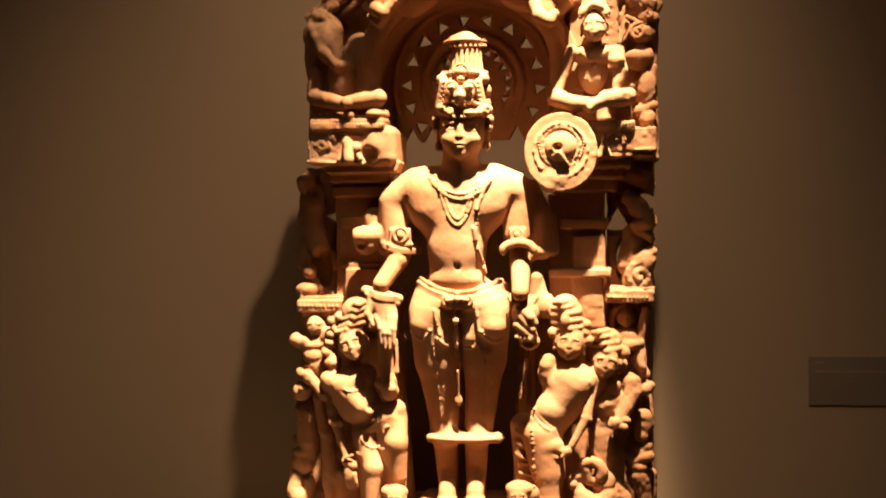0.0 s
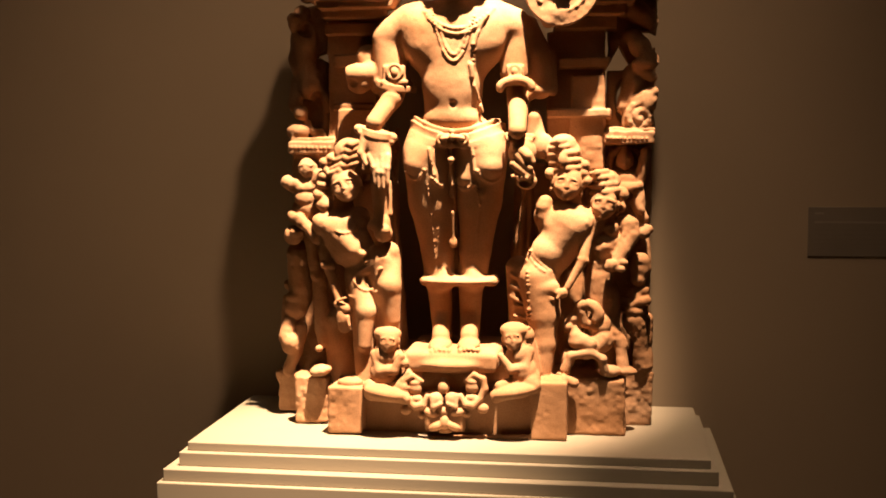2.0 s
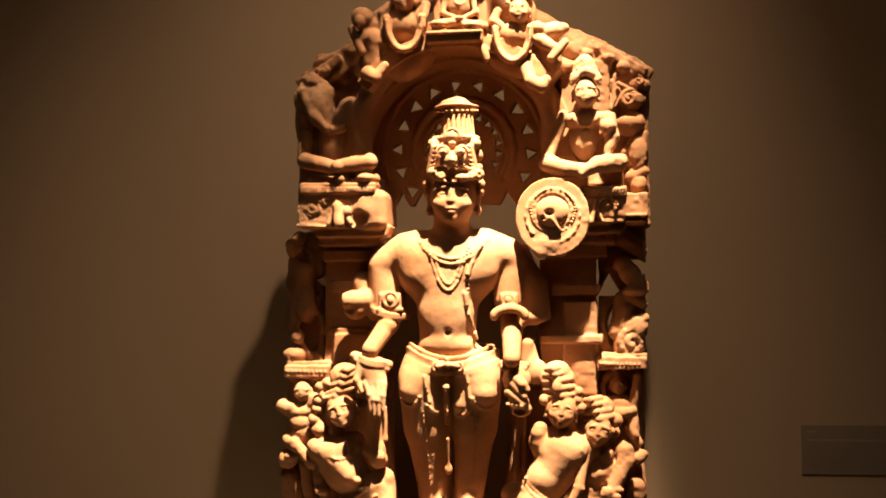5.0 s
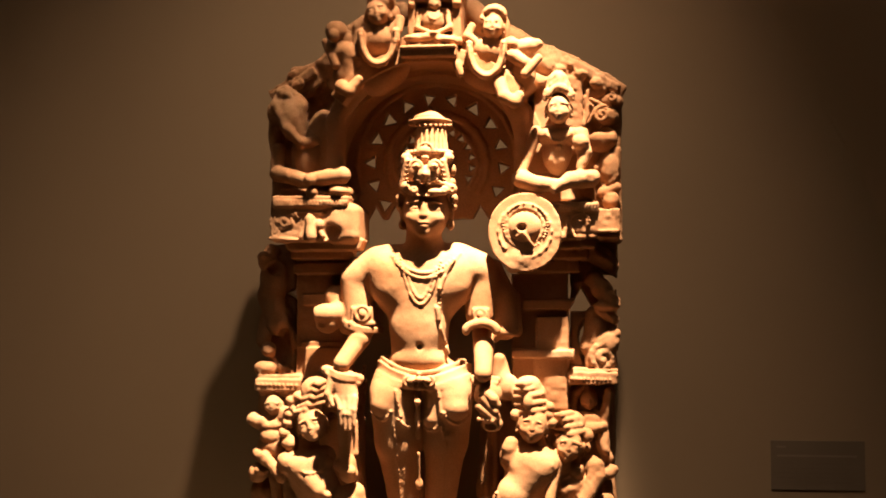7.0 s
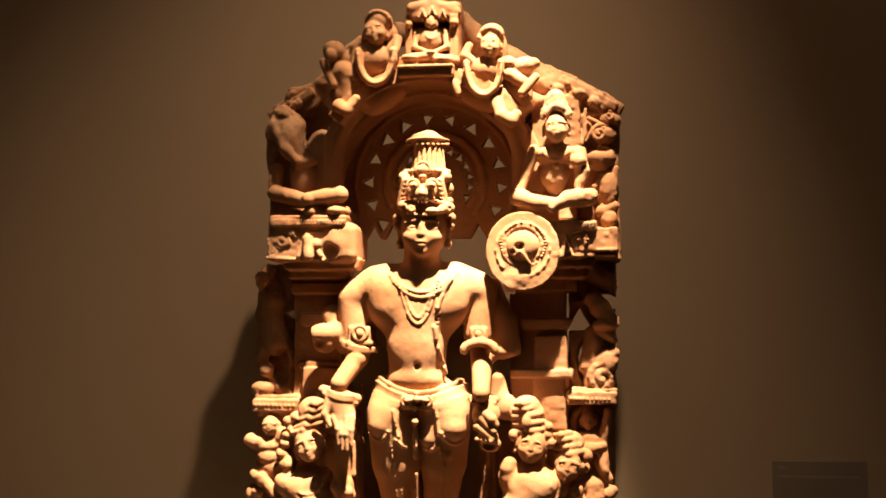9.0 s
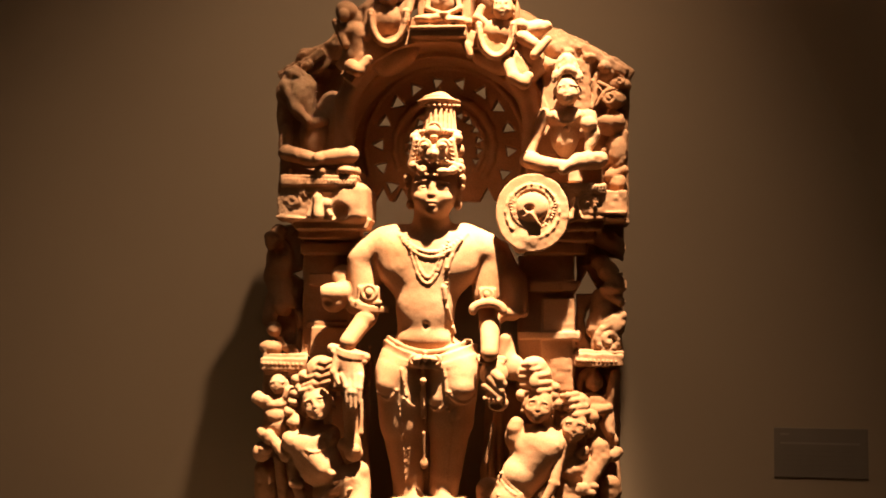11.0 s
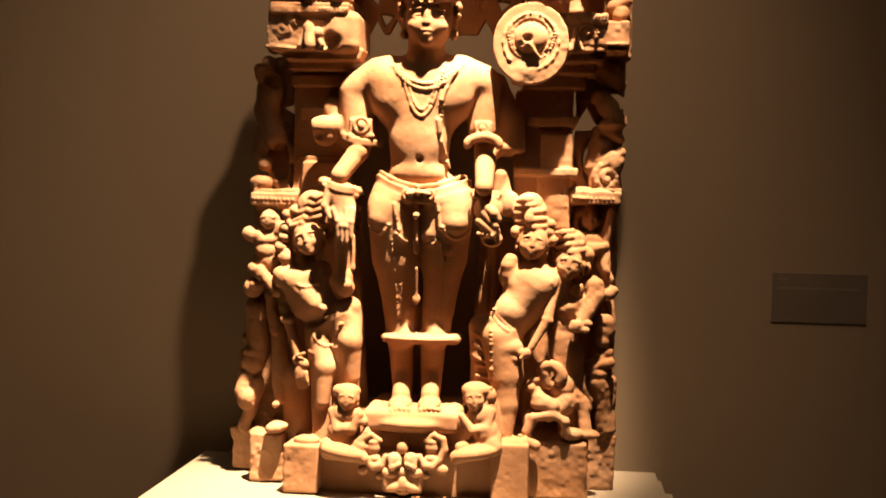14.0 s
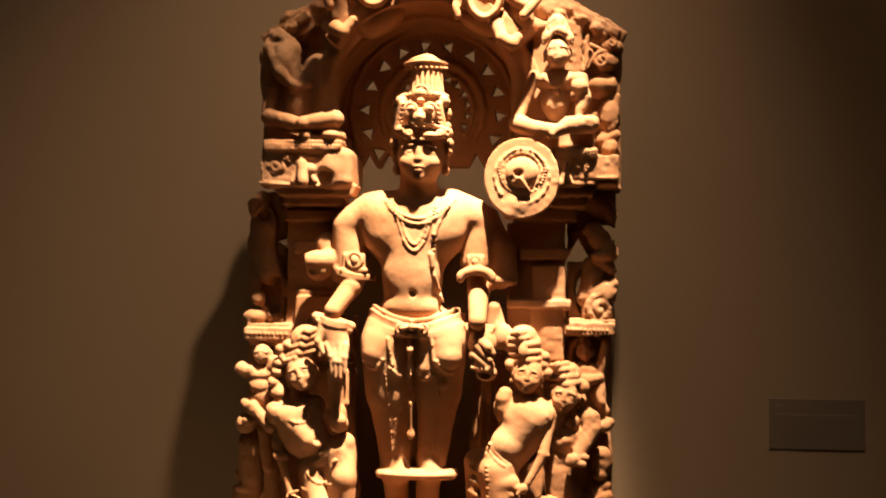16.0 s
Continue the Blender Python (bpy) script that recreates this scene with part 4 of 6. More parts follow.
ball(0.0226, 0.09, 1.699, 0.0126, 0.006, 0.0026, cut=True, k=0.002)
limb(0.0156, 0.089, 1.697, 0.0165, 0.09, 1.6909, 0.0016, 0.0011)
limb(0.03, 0.089, 1.6968, 0.0288, 0.09, 1.6907, 0.0016, 0.0011)
# diadem of petals, one of them broken away
hoop(0.0205, 0.106, 1.6906, 0.0432, 0.0037, -78, 78, squash=0.25)
ball(-0.0146, 0.1076, 1.6923, 0.009, 0.011, 0.0105)
ball(0.0003, 0.1018, 1.6853, 0.0095, 0.011, 0.0095)
ball(0.0399, 0.0996, 1.6814, 0.0137, 0.011, 0.0069)
ball(0.0557, 0.1049, 1.6848, 0.0084, 0.011, 0.0084)
ball(0.0693, 0.1126, 1.6875, 0.009, 0.011, 0.0105)
ball(-0.0127, 0.0956, 1.6879, 0.0032, 0.005, 0.0042, cut=True, k=0.002)
ball(0.0021, 0.0898, 1.687, 0.0032, 0.005, 0.0042, cut=True, k=0.002)
ball(0.0571, 0.0929, 1.6866, 0.0032, 0.005, 0.0042, cut=True, k=0.002)
ball(0.0706, 0.1006, 1.6872, 0.0032, 0.005, 0.0042, cut=True, k=0.002)
ball(-0.0317, 0.14, 1.6741, 0.0079, 0.014, 0.0105)
ball(-0.0317, 0.14, 1.6594, 0.0063, 0.012, 0.0074)
ball(0.0694, 0.14, 1.6728, 0.0079, 0.014, 0.0105)
ball(0.0693, 0.14, 1.6581, 0.0063, 0.012, 0.0074)
ball(-0.0118, 0.1066, 1.6819, 0.0029, 0.005, 0.0037, k=0.001)
ball(-0.0056, 0.1037, 1.6796, 0.0029, 0.005, 0.0037, k=0.001)
ball(0.0004, 0.1013, 1.6777, 0.0029, 0.005, 0.0037, k=0.001)
ball(0.0064, 0.0994, 1.6762, 0.0029, 0.005, 0.0037, k=0.001)
ball(0.0122, 0.0981, 1.6751, 0.0029, 0.005, 0.0037, k=0.001)
ball(0.018, 0.0973, 1.6744, 0.0029, 0.005, 0.0037, k=0.001)
ball(0.0237, 0.097, 1.6742, 0.0029, 0.005, 0.0037, k=0.001)
ball(0.0294, 0.0973, 1.6743, 0.0029, 0.005, 0.0037, k=0.001)
ball(0.0349, 0.0981, 1.6748, 0.0029, 0.005, 0.0037, k=0.001)
ball(0.0404, 0.0994, 1.6757, 0.0029, 0.005, 0.0037, k=0.001)
ball(0.0458, 0.1013, 1.6771, 0.0029, 0.005, 0.0037, k=0.001)
ball(0.0512, 0.1037, 1.6788, 0.0029, 0.005, 0.0037, k=0.001)
ball(0.0565, 0.1066, 1.681, 0.0029, 0.005, 0.0037, k=0.001)

# shoulders, chest and belly
ball(0.0046, 0.16, 1.5082, 0.0911, 0.045, 0.0651, k=0.014)
limb(-0.1039, 0.17, 1.5354, -0.0742, 0.172, 1.5512, 0.0327, 0.0371, k=0.012)
limb(0.1109, 0.172, 1.5447, 0.0793, 0.172, 1.5554, 0.0327, 0.0349, k=0.012)
limb(-0.0506, 0.172, 1.5669, 0.0667, 0.172, 1.5681, 0.024, 0.024, k=0.014)
ball(-0.0366, 0.139, 1.5173, 0.0472, 0.022, 0.0408, k=0.018)
ball(0.0555, 0.14, 1.52, 0.0451, 0.022, 0.0398, k=0.018)
limb(0.0046, 0.16, 1.4716, 0.0027, 0.158, 1.3988, 0.0586, 0.0521, k=0.014, flat=0.85)
ball(0.0024, 0.138, 1.4386, 0.0472, 0.024, 0.0408, k=0.016)
limb(-0.0539, 0.154, 1.5472, 0.0707, 0.154, 1.5495, 0.0324, 0.0303, k=0.018)
ball(0.0095, 0.14, 1.5286, 0.058, 0.022, 0.043, k=0.018)
ball(0.0025, 0.16, 1.3573, 0.0716, 0.036, 0.0347, k=0.012)
ball(0.0035, 0.138, 1.3769, 0.0494, 0.024, 0.0236, k=0.008)
ball(0.0092, 0.112, 1.4014, 0.0048, 0.006, 0.0064, cut=True, k=0.005)

# arms of the standing figure
limb(-0.1172, 0.172, 1.5249, -0.1112, 0.165, 1.4508, 0.0316, 0.0305, k=0.008)
limb(0.1212, 0.175, 1.5343, 0.115, 0.17, 1.461, 0.0295, 0.0273, k=0.008)
slab(-0.101, 0.161, 1.4594, 0.0209, 0.029, 0.015, r=0.004)
hoop(-0.0991, 0.13, 1.4614, 0.0128, 0.0037, -180, 180, k=0.002)
ball(-0.0987, 0.128, 1.4615, 0.0075, 0.005, 0.0085)
slab(-0.1007, 0.164, 1.4429, 0.0246, 0.036, 0.0043, r=0.0025)
slab(0.1187, 0.169, 1.457, 0.0161, 0.031, 0.015, r=0.004)
hoop(0.118, 0.134, 1.4591, 0.0107, 0.0032, -180, 180, k=0.002)
ball(0.1182, 0.132, 1.4591, 0.0064, 0.005, 0.0075)
slab(0.12, 0.167, 1.4407, 0.0193, 0.033, 0.0043, r=0.0025)
limb(-0.1316, 0.15, 1.4447, -0.0875, 0.142, 1.4302, 0.0097, 0.0097)
band(-0.1028, 0.16, 1.4367, 0.0342, 0.032, 0.0064, 0.004, 0.0043, 10)
limb(-0.1599, 0.18, 1.4933, -0.1326, 0.165, 1.4382, 0.0219, 0.0175, k=0.006, flat=0.7)
limb(-0.163, 0.112, 1.3591, -0.1003, 0.112, 1.3431, 0.0085, 0.0085, k=0.002)
limb(-0.1585, 0.106, 1.3523, -0.1016, 0.108, 1.3352, 0.0053, 0.0053, k=0.002)
band(-0.1288, 0.118, 1.3501, 0.0273, 0.024, 0.0063, 0.004, 0.0021, 14)
ball(-0.1767, 0.15, 1.4594, 0.0248, 0.02, 0.0194)
ball(-0.1709, 0.158, 1.4457, 0.0238, 0.022, 0.0217)
limb(-0.1456, 0.165, 1.4614, -0.1692, 0.15, 1.4615, 0.0217, 0.0174, k=0.006)
ball(-0.2034, 0.145, 1.4615, 0.0108, 0.04, 0.0302, cut=True, k=0.0015, tilt=-12)
ball(-0.18, 0.128, 1.4408, 0.0128, 0.014, 0.0107, cut=True, k=0.002)
hoop(0.1203, 0.13, 1.4305, 0.0278, 0.0075, -95, 95, squash=0.5)
limb(0.1077, 0.118, 1.3449, 0.1494, 0.118, 1.3421, 0.0074, 0.0074, k=0.002)
limb(0.1093, 0.112, 1.3392, 0.1477, 0.112, 1.3365, 0.0053, 0.0053, k=0.002)
ball(0.1335, 0.118, 1.3163, 0.0255, 0.02, 0.0276)
limb(0.1235, 0.104, 1.326, 0.1452, 0.096, 1.3098, 0.0084, 0.0084, k=0.003)
limb(0.1452, 0.096, 1.3098, 0.1512, 0.098, 1.3001, 0.0084, 0.0074, k=0.003)
limb(0.125, 0.102, 1.3113, 0.1475, 0.098, 1.2882, 0.0084, 0.0074)
limb(0.1193, 0.104, 1.2954, 0.1457, 0.1, 1.2764, 0.0084, 0.0074)
ball(0.1368, 0.112, 1.2769, 0.0191, 0.014, 0.0148)
ball(0.1407, 0.118, 1.2639, 0.0191, 0.018, 0.0149)
string(0.1181, 0.1, 1.2738, 0.1517, 0.1, 1.2706, 0.0042, 0, beads=4, lay=True)
ball(0.138, 0.102, 1.2604, 0.0127, 0.008, 0.0074, cut=True)

limb(-0.0946, 0.17, 1.4492, -0.1051, 0.14, 1.415, 0.0179, 0.019, k=0.003)
limb(-0.1058, 0.144, 1.4151, -0.1321, 0.106, 1.3705, 0.019, 0.0153, k=0.005)
limb(0.1172, 0.175, 1.4272, 0.1234, 0.148, 1.4032, 0.0179, 0.019, k=0.003)
limb(0.1234, 0.148, 1.4032, 0.1257, 0.1, 1.3545, 0.019, 0.0153, k=0.005)
# lowered open hand
ball(-0.1313, 0.11, 1.3361, 0.0253, 0.019, 0.0242, k=0.006)
ball(-0.1255, 0.106, 1.3157, 0.0237, 0.015, 0.0211, k=0.008)
limb(-0.1394, 0.098, 1.3098, -0.1313, 0.093, 1.2906, 0.0069, 0.0061, k=0.0025)
limb(-0.1313, 0.093, 1.2906, -0.1304, 0.092, 1.2627, 0.0061, 0.0032, k=0.0025)
limb(-0.1285, 0.098, 1.3097, -0.1237, 0.093, 1.2819, 0.0069, 0.0061, k=0.0025)
limb(-0.1237, 0.093, 1.2819, -0.1227, 0.092, 1.2541, 0.0061, 0.0032, k=0.0025)
limb(-0.1171, 0.098, 1.3097, -0.1154, 0.093, 1.2809, 0.0069, 0.0061, k=0.0025)
limb(-0.1154, 0.093, 1.2809, -0.1145, 0.092, 1.2531, 0.0061, 0.0032, k=0.0025)
limb(-0.1068, 0.098, 1.3096, -0.1076, 0.093, 1.289, 0.0069, 0.0061, k=0.0025)
limb(-0.1076, 0.093, 1.289, -0.1066, 0.092, 1.2612, 0.0061, 0.0032, k=0.0025)
limb(-0.1512, 0.106, 1.3412, -0.1565, 0.098, 1.3159, 0.0079, 0.0063, k=0.006)
limb(-0.1565, 0.098, 1.3159, -0.1462, 0.095, 1.2956, 0.0063, 0.0042, k=0.003)

# spare arm and cloth in shadow behind the shoulder
limb(0.1366, 0.195, 1.5454, 0.1536, 0.19, 1.4924, 0.0198, 0.0265, k=0.008, flat=0.8)
limb(0.1536, 0.19, 1.4924, 0.1599, 0.185, 1.4379, 0.0264, 0.0264, k=0.008, flat=0.8)
limb(0.1311, 0.175, 1.4089, 0.1557, 0.168, 1.4278, 0.0087, 0.0098, k=0.004)
limb(0.1557, 0.168, 1.4278, 0.1794, 0.172, 1.4257, 0.0098, 0.0076, k=0.004)
limb(0.1749, 0.205, 1.4925, 0.1821, 0.2, 1.4293, 0.0133, 0.0111)
limb(0.1501, 0.17, 1.3781, 0.1414, 0.17, 1.3058, 0.0109, 0.0098)
limb(0.1515, 0.18, 1.3828, 0.1569, 0.175, 1.3421, 0.0109, 0.0153, k=0.004)
limb(0.1569, 0.175, 1.3421, 0.1789, 0.175, 1.3172, 0.0153, 0.0175, k=0.004)
ball(0.1669, 0.168, 1.326, 0.0196, 0.014, 0.024, tilt=15)
limb(0.1784, 0.178, 1.3324, 0.186, 0.178, 1.3102, 0.0098, 0.0098)

# necklaces, cords and belts
string(-0.0391, 0.128, 1.5647, 0.0756, 0.128, 1.5659, 0.0042, 0.030, beads=20, lay=True)
string(-0.0443, 0.134, 1.5671, 0.0812, 0.134, 1.5703, 0.0036, 0.0429, lay=True)
string(-0.0262, 0.126, 1.5604, 0.0489, 0.126, 1.5619, 0.0030, 0.0832, beads=54, lay=True)
string(-0.0154, 0.124, 1.5437, 0.0387, 0.124, 1.5454, 0.0026, 0.0554, lay=True)
string(0.071, 0.132, 1.5589, 0.0467, 0.118, 1.5072, 0.0032, -0.0043, lay=True)
string(0.0467, 0.118, 1.5072, 0.0412, 0.12, 1.4511, 0.0038, 0.0032, beads=7, lay=True)
string(0.0412, 0.12, 1.4511, 0.0598, 0.136, 1.3895, 0.0032, 0.0021, lay=True)
limb(0.0414, 0.118, 1.4715, 0.0435, 0.118, 1.4511, 0.0053, 0.0043)
band(0.0087, 0.166, 1.3759, 0.0722, 0.05, 0.0042, 0.006, 0.0212, 2)
band(0.0113, 0.166, 1.3639, 0.0784, 0.054, 0.0085, 0.007, 0.0233, 2)
band(0.0127, 0.166, 1.35, 0.0836, 0.057, 0.0053, 0.006, 0.0212, 2)

ball(0.0099, 0.1, 1.3433, 0.0069, 0.008, 0.0063)
ball(0.0094, 0.104, 1.3533, 0.0053, 0.006, 0.0047)
ball(-0.0043, 0.103, 1.3414, 0.009, 0.007, 0.0047, tilt=-12)
ball(0.0242, 0.103, 1.3422, 0.009, 0.007, 0.0047, tilt=12)
ball(0.009, 0.106, 1.3313, 0.0047, 0.006, 0.0063)
hoop(-0.0095, 0.104, 1.3394, 0.0079, 0.0021, -180, 180)
hoop(0.0292, 0.104, 1.3402, 0.0079, 0.0021, -180, 180)
limb(0.0064, 0.106, 1.3112, 0.0066, 0.104, 1.3031, 0.0011, 0.0058, k=0.001)
limb(0.0066, 0.104, 1.3031, 0.0063, 0.106, 1.295, 0.0058, 0.0011, k=0.001)

# hips and legs, with skirt borders and tassels
ball(0.0018, 0.165, 1.3155, 0.0892, 0.042, 0.0391, k=0.012)
limb(-0.0393, 0.155, 1.3126, -0.0373, 0.165, 1.2253, 0.0498, 0.0433, k=0.008)
limb(0.0559, 0.157, 1.3197, 0.0515, 0.167, 1.2275, 0.0498, 0.0412, k=0.008)
limb(-0.0373, 0.165, 1.2253, -0.0288, 0.175, 1.1318, 0.0413, 0.0304, k=0.008)
limb(0.0515, 0.167, 1.2275, 0.0419, 0.177, 1.1338, 0.0392, 0.0294, k=0.008)
limb(-0.0288, 0.175, 1.1318, -0.0268, 0.182, 1.079, 0.0295, 0.0284, k=0.006)
limb(0.0419, 0.177, 1.1338, 0.0358, 0.184, 1.0809, 0.0284, 0.0273, k=0.006)
limb(-0.0279, 0.19, 1.0675, -0.022, 0.192, 0.9621, 0.0231, 0.0176, k=0.006)
limb(0.0319, 0.192, 1.0694, 0.0285, 0.194, 0.9638, 0.0231, 0.0176, k=0.006)
slab(0.004, 0.2, 1.1995, 0.0066, 0.015, 0.1372, r=0.004)
# short skirt that stands out from the thighs, its scalloped hem edged with beads
limb(0.0672, 0.146, 1.335, 0.0716, 0.128, 1.2914, 0.0211, 0.0242, k=0.014)
limb(-0.0575, 0.146, 1.3357, -0.06, 0.128, 1.2938, 0.02, 0.0221, k=0.014)
limb(-0.0419, 0.146, 1.3305, -0.0263, 0.131, 1.2721, 0.0169, 0.0158, k=0.014)
limb(0.0445, 0.146, 1.33, 0.0296, 0.131, 1.271, 0.0169, 0.0158, k=0.014)
string(-0.0771, 0.112, 1.2819, -0.0392, 0.102, 1.2912, 0.0038, 0.0169, beads=11, lay=True)
string(-0.0334, 0.112, 1.3214, -0.0249, 0.102, 1.2725, 0.0038, 0, beads=13, lay=True)
string(-0.0275, 0.112, 1.2696, -0.0081, 0.102, 1.2568, 0.0038, 0.0042, beads=6, lay=True)
string(0.0176, 0.112, 1.2554, 0.0474, 0.102, 1.2638, 0.0038, 0.0074, beads=8, lay=True)
string(0.0444, 0.112, 1.323, 0.0495, 0.102, 1.2769, 0.0038, 0, beads=12, lay=True)
string(0.0545, 0.112, 1.2827, 0.099, 0.102, 1.2809, 0.0038, 0.0179, beads=13, lay=True)
string(0.0498, 0.125, 1.26, 0.0525, 0.128, 1.2425, 0.0019, 0, beads=4, lay=True)
string(0.0498, 0.125, 1.2233, 0.0525, 0.128, 1.2, 0.0019, 0, beads=6, lay=True)
string(0.0549, 0.125, 1.2233, 0.0576, 0.128, 1.2001, 0.0019, 0, beads=6, lay=True)
string(-0.028, 0.125, 1.1767, -0.0256, 0.128, 1.1454, 0.0019, 0, beads=8, lay=True)
string(-0.0228, 0.125, 1.1767, -0.0203, 0.128, 1.1454, 0.0019, 0, beads=8, lay=True)
ball(0.0618, 0.128, 1.2425, 0.0095, 0.008, 0.0105, k=0.004)

string(-0.0386, 0.12, 1.2625, -0.0327, 0.126, 1.2171, 0.0026, 0, beads=11, lay=True)
string(0.0502, 0.122, 1.2616, 0.0564, 0.128, 1.2194, 0.0026, 0, beads=11, lay=True)
limb(0.0048, 0.118, 1.3385, 0.0058, 0.122, 1.2585, 0.0037, 0.0048)
string(0.0064, 0.118, 1.2586, 0.0059, 0.135, 1.1569, 0.0030, 0, beads=26, lay=True)
ball(0.0055, 0.138, 1.1515, 0.0075, 0.007, 0.0107)
limb(0.0048, 0.126, 1.2785, 0.005, 0.13, 1.2381, 0.0053, 0.0053)
string(-0.0332, 0.13, 1.2068, -0.0286, 0.15, 1.1135, 0.0024, 0, beads=24, lay=True)
string(0.0541, 0.132, 1.2091, 0.0454, 0.152, 1.1158, 0.0024, 0, beads=24, lay=True)
slab(0.0131, 0.1765, 1.0779, 0.0719, 0.0300, 0.0085, r=0.008, k=0.003)
ball(0.0131, 0.170, 1.0790, 0.0760, 0.042, 0.0095, k=0.004)

limb(-0.0214, 0.165, 1.0998, -0.0147, 0.158, 1.0802, 0.0152, 0.0196, k=0.006)
limb(0.0354, 0.167, 1.1056, 0.0409, 0.16, 1.0839, 0.0152, 0.0185, k=0.006)

# feet on the lotus block
limb(-0.0225, 0.188, 1.0120, -0.0200, 0.150, 0.9740, 0.0165, 0.0160, k=0.006)
limb(0.0295, 0.190, 1.0140, 0.0330, 0.150, 0.9760, 0.0165, 0.0160, k=0.006)
ball(-0.0190, 0.134, 0.9620, 0.0205, 0.046, 0.0110, k=0.006)
ball(0.0345, 0.134, 0.9640, 0.0205, 0.046, 0.0110, k=0.006)

ball(-0.0286, 0.094, 0.9577, 0.0044, 0.009, 0.0047, k=0.001)
ball(0.0238, 0.094, 0.96, 0.0044, 0.009, 0.0047, k=0.001)
ball(-0.0205, 0.094, 0.9591, 0.0044, 0.009, 0.0047, k=0.001)
ball(0.0318, 0.094, 0.9613, 0.0044, 0.009, 0.0047, k=0.001)
ball(-0.0125, 0.094, 0.9604, 0.0044, 0.009, 0.0047, k=0.001)
ball(0.0398, 0.094, 0.9627, 0.0044, 0.009, 0.0047, k=0.001)
ball(-0.0044, 0.094, 0.9598, 0.0044, 0.009, 0.0047, k=0.001)
ball(0.0479, 0.094, 0.962, 0.0044, 0.009, 0.0047, k=0.001)
ball(0.0037, 0.094, 0.9591, 0.0044, 0.009, 0.0047, k=0.001)
ball(0.0559, 0.094, 0.9614, 0.0044, 0.009, 0.0047, k=0.001)
slab(0.0066, 0.172, 0.9391, 0.0868, 0.090, 0.0199, r=0.012, k=0.003)
ball(0.0066, 0.150, 0.9350, 0.0930, 0.082, 0.0225, k=0.006)
slab(-0.0056, 0.251, 0.8976, 0.132, 0.061, 0.0418, r=0.006)
slab(0.0011, 0.221, 0.8856, 0.0561, 0.091, 0.0257, r=0.004)

# leaf and small figure ornament below the lotus
ball(-0.058, 0.084, 0.8909, 0.0125, 0.011, 0.0125)
ball(-0.0578, 0.082, 0.9014, 0.0104, 0.009, 0.0063)
limb(-0.0458, 0.082, 0.904, -0.0617, 0.08, 0.9137, 0.0042, 0.0052, k=0.002)
limb(-0.0617, 0.08, 0.9137, -0.0777, 0.08, 0.905, 0.0052, 0.0057, k=0.002)
limb(-0.0777, 0.08, 0.905, -0.0795, 0.08, 0.8868, 0.0057, 0.0063, k=0.002)
limb(-0.0795, 0.08, 0.8868, -0.0707, 0.078, 0.8695, 0.0063, 0.0063, k=0.002)
limb(-0.0707, 0.078, 0.8695, -0.0556, 0.074, 0.8591, 0.0063, 0.0068, k=0.002)
limb(-0.0556, 0.074, 0.8591, -0.0412, 0.072, 0.8623, 0.0068, 0.0062, k=0.002)
limb(-0.0412, 0.072, 0.8623, -0.0338, 0.074, 0.8782, 0.0062, 0.0052)
ball(-0.0549, 0.08, 0.8718, 0.0115, 0.009, 0.0083)
ball(-0.0176, 0.074, 0.873, 0.0125, 0.01, 0.0135, tilt=-20)
limb(-0.0251, 0.07, 0.8796, -0.0221, 0.066, 0.8607, 0.0052, 0.0052)
limb(-0.0221, 0.066, 0.8607, -0.0082, 0.066, 0.8673, 0.0052, 0.0041)
ball(-0.0269, 0.072, 0.849, 0.0146, 0.009, 0.0083, tilt=15)
ball(-0.0161, 0.07, 0.826, 0.0166, 0.01, 0.0083, tilt=-22)
ball(-0.0744, 0.078, 0.8512, 0.0104, 0.008, 0.0094)
ball(-0.0443, 0.08, 0.8421, 0.0083, 0.008, 0.0073)
ball(0.0465, 0.084, 0.8958, 0.0125, 0.011, 0.0125)
ball(0.0466, 0.082, 0.9063, 0.0104, 0.009, 0.0063)
limb(0.0345, 0.082, 0.9077, 0.0506, 0.08, 0.9189, 0.0042, 0.0052, k=0.002)
limb(0.0506, 0.08, 0.9189, 0.0666, 0.08, 0.9116, 0.0052, 0.0057, k=0.002)
limb(0.0666, 0.08, 0.9116, 0.069, 0.08, 0.8938, 0.0057, 0.0063, k=0.002)
limb(0.069, 0.08, 0.8938, 0.0617, 0.078, 0.8759, 0.0063, 0.0063, k=0.002)
limb(0.0617, 0.078, 0.8759, 0.0485, 0.074, 0.8642, 0.0063, 0.0068, k=0.002)
limb(0.0485, 0.074, 0.8642, 0.0348, 0.072, 0.866, 0.0068, 0.0062, k=0.002)
limb(0.0348, 0.072, 0.866, 0.0262, 0.074, 0.8811, 0.0062, 0.0052)
ball(0.0454, 0.08, 0.8767, 0.0115, 0.009, 0.0083)
ball(0.0104, 0.074, 0.8743, 0.0125, 0.01, 0.0135, tilt=20)
limb(0.0188, 0.07, 0.8817, 0.0178, 0.066, 0.8626, 0.0052, 0.0052)
limb(0.0178, 0.066, 0.8626, 0.0037, 0.066, 0.8679, 0.0052, 0.0041)
ball(0.0211, 0.072, 0.8514, 0.0146, 0.009, 0.0083, tilt=-15)
ball(0.0119, 0.07, 0.8274, 0.0166, 0.01, 0.0083, tilt=22)
ball(0.066, 0.078, 0.8581, 0.0104, 0.008, 0.0094)
ball(0.0361, 0.08, 0.8461, 0.0083, 0.008, 0.0073)
ball(-0.005, 0.08, 0.8943, 0.0104, 0.01, 0.0125)
ball(-0.0055, 0.082, 0.9069, 0.0063, 0.006, 0.0052)
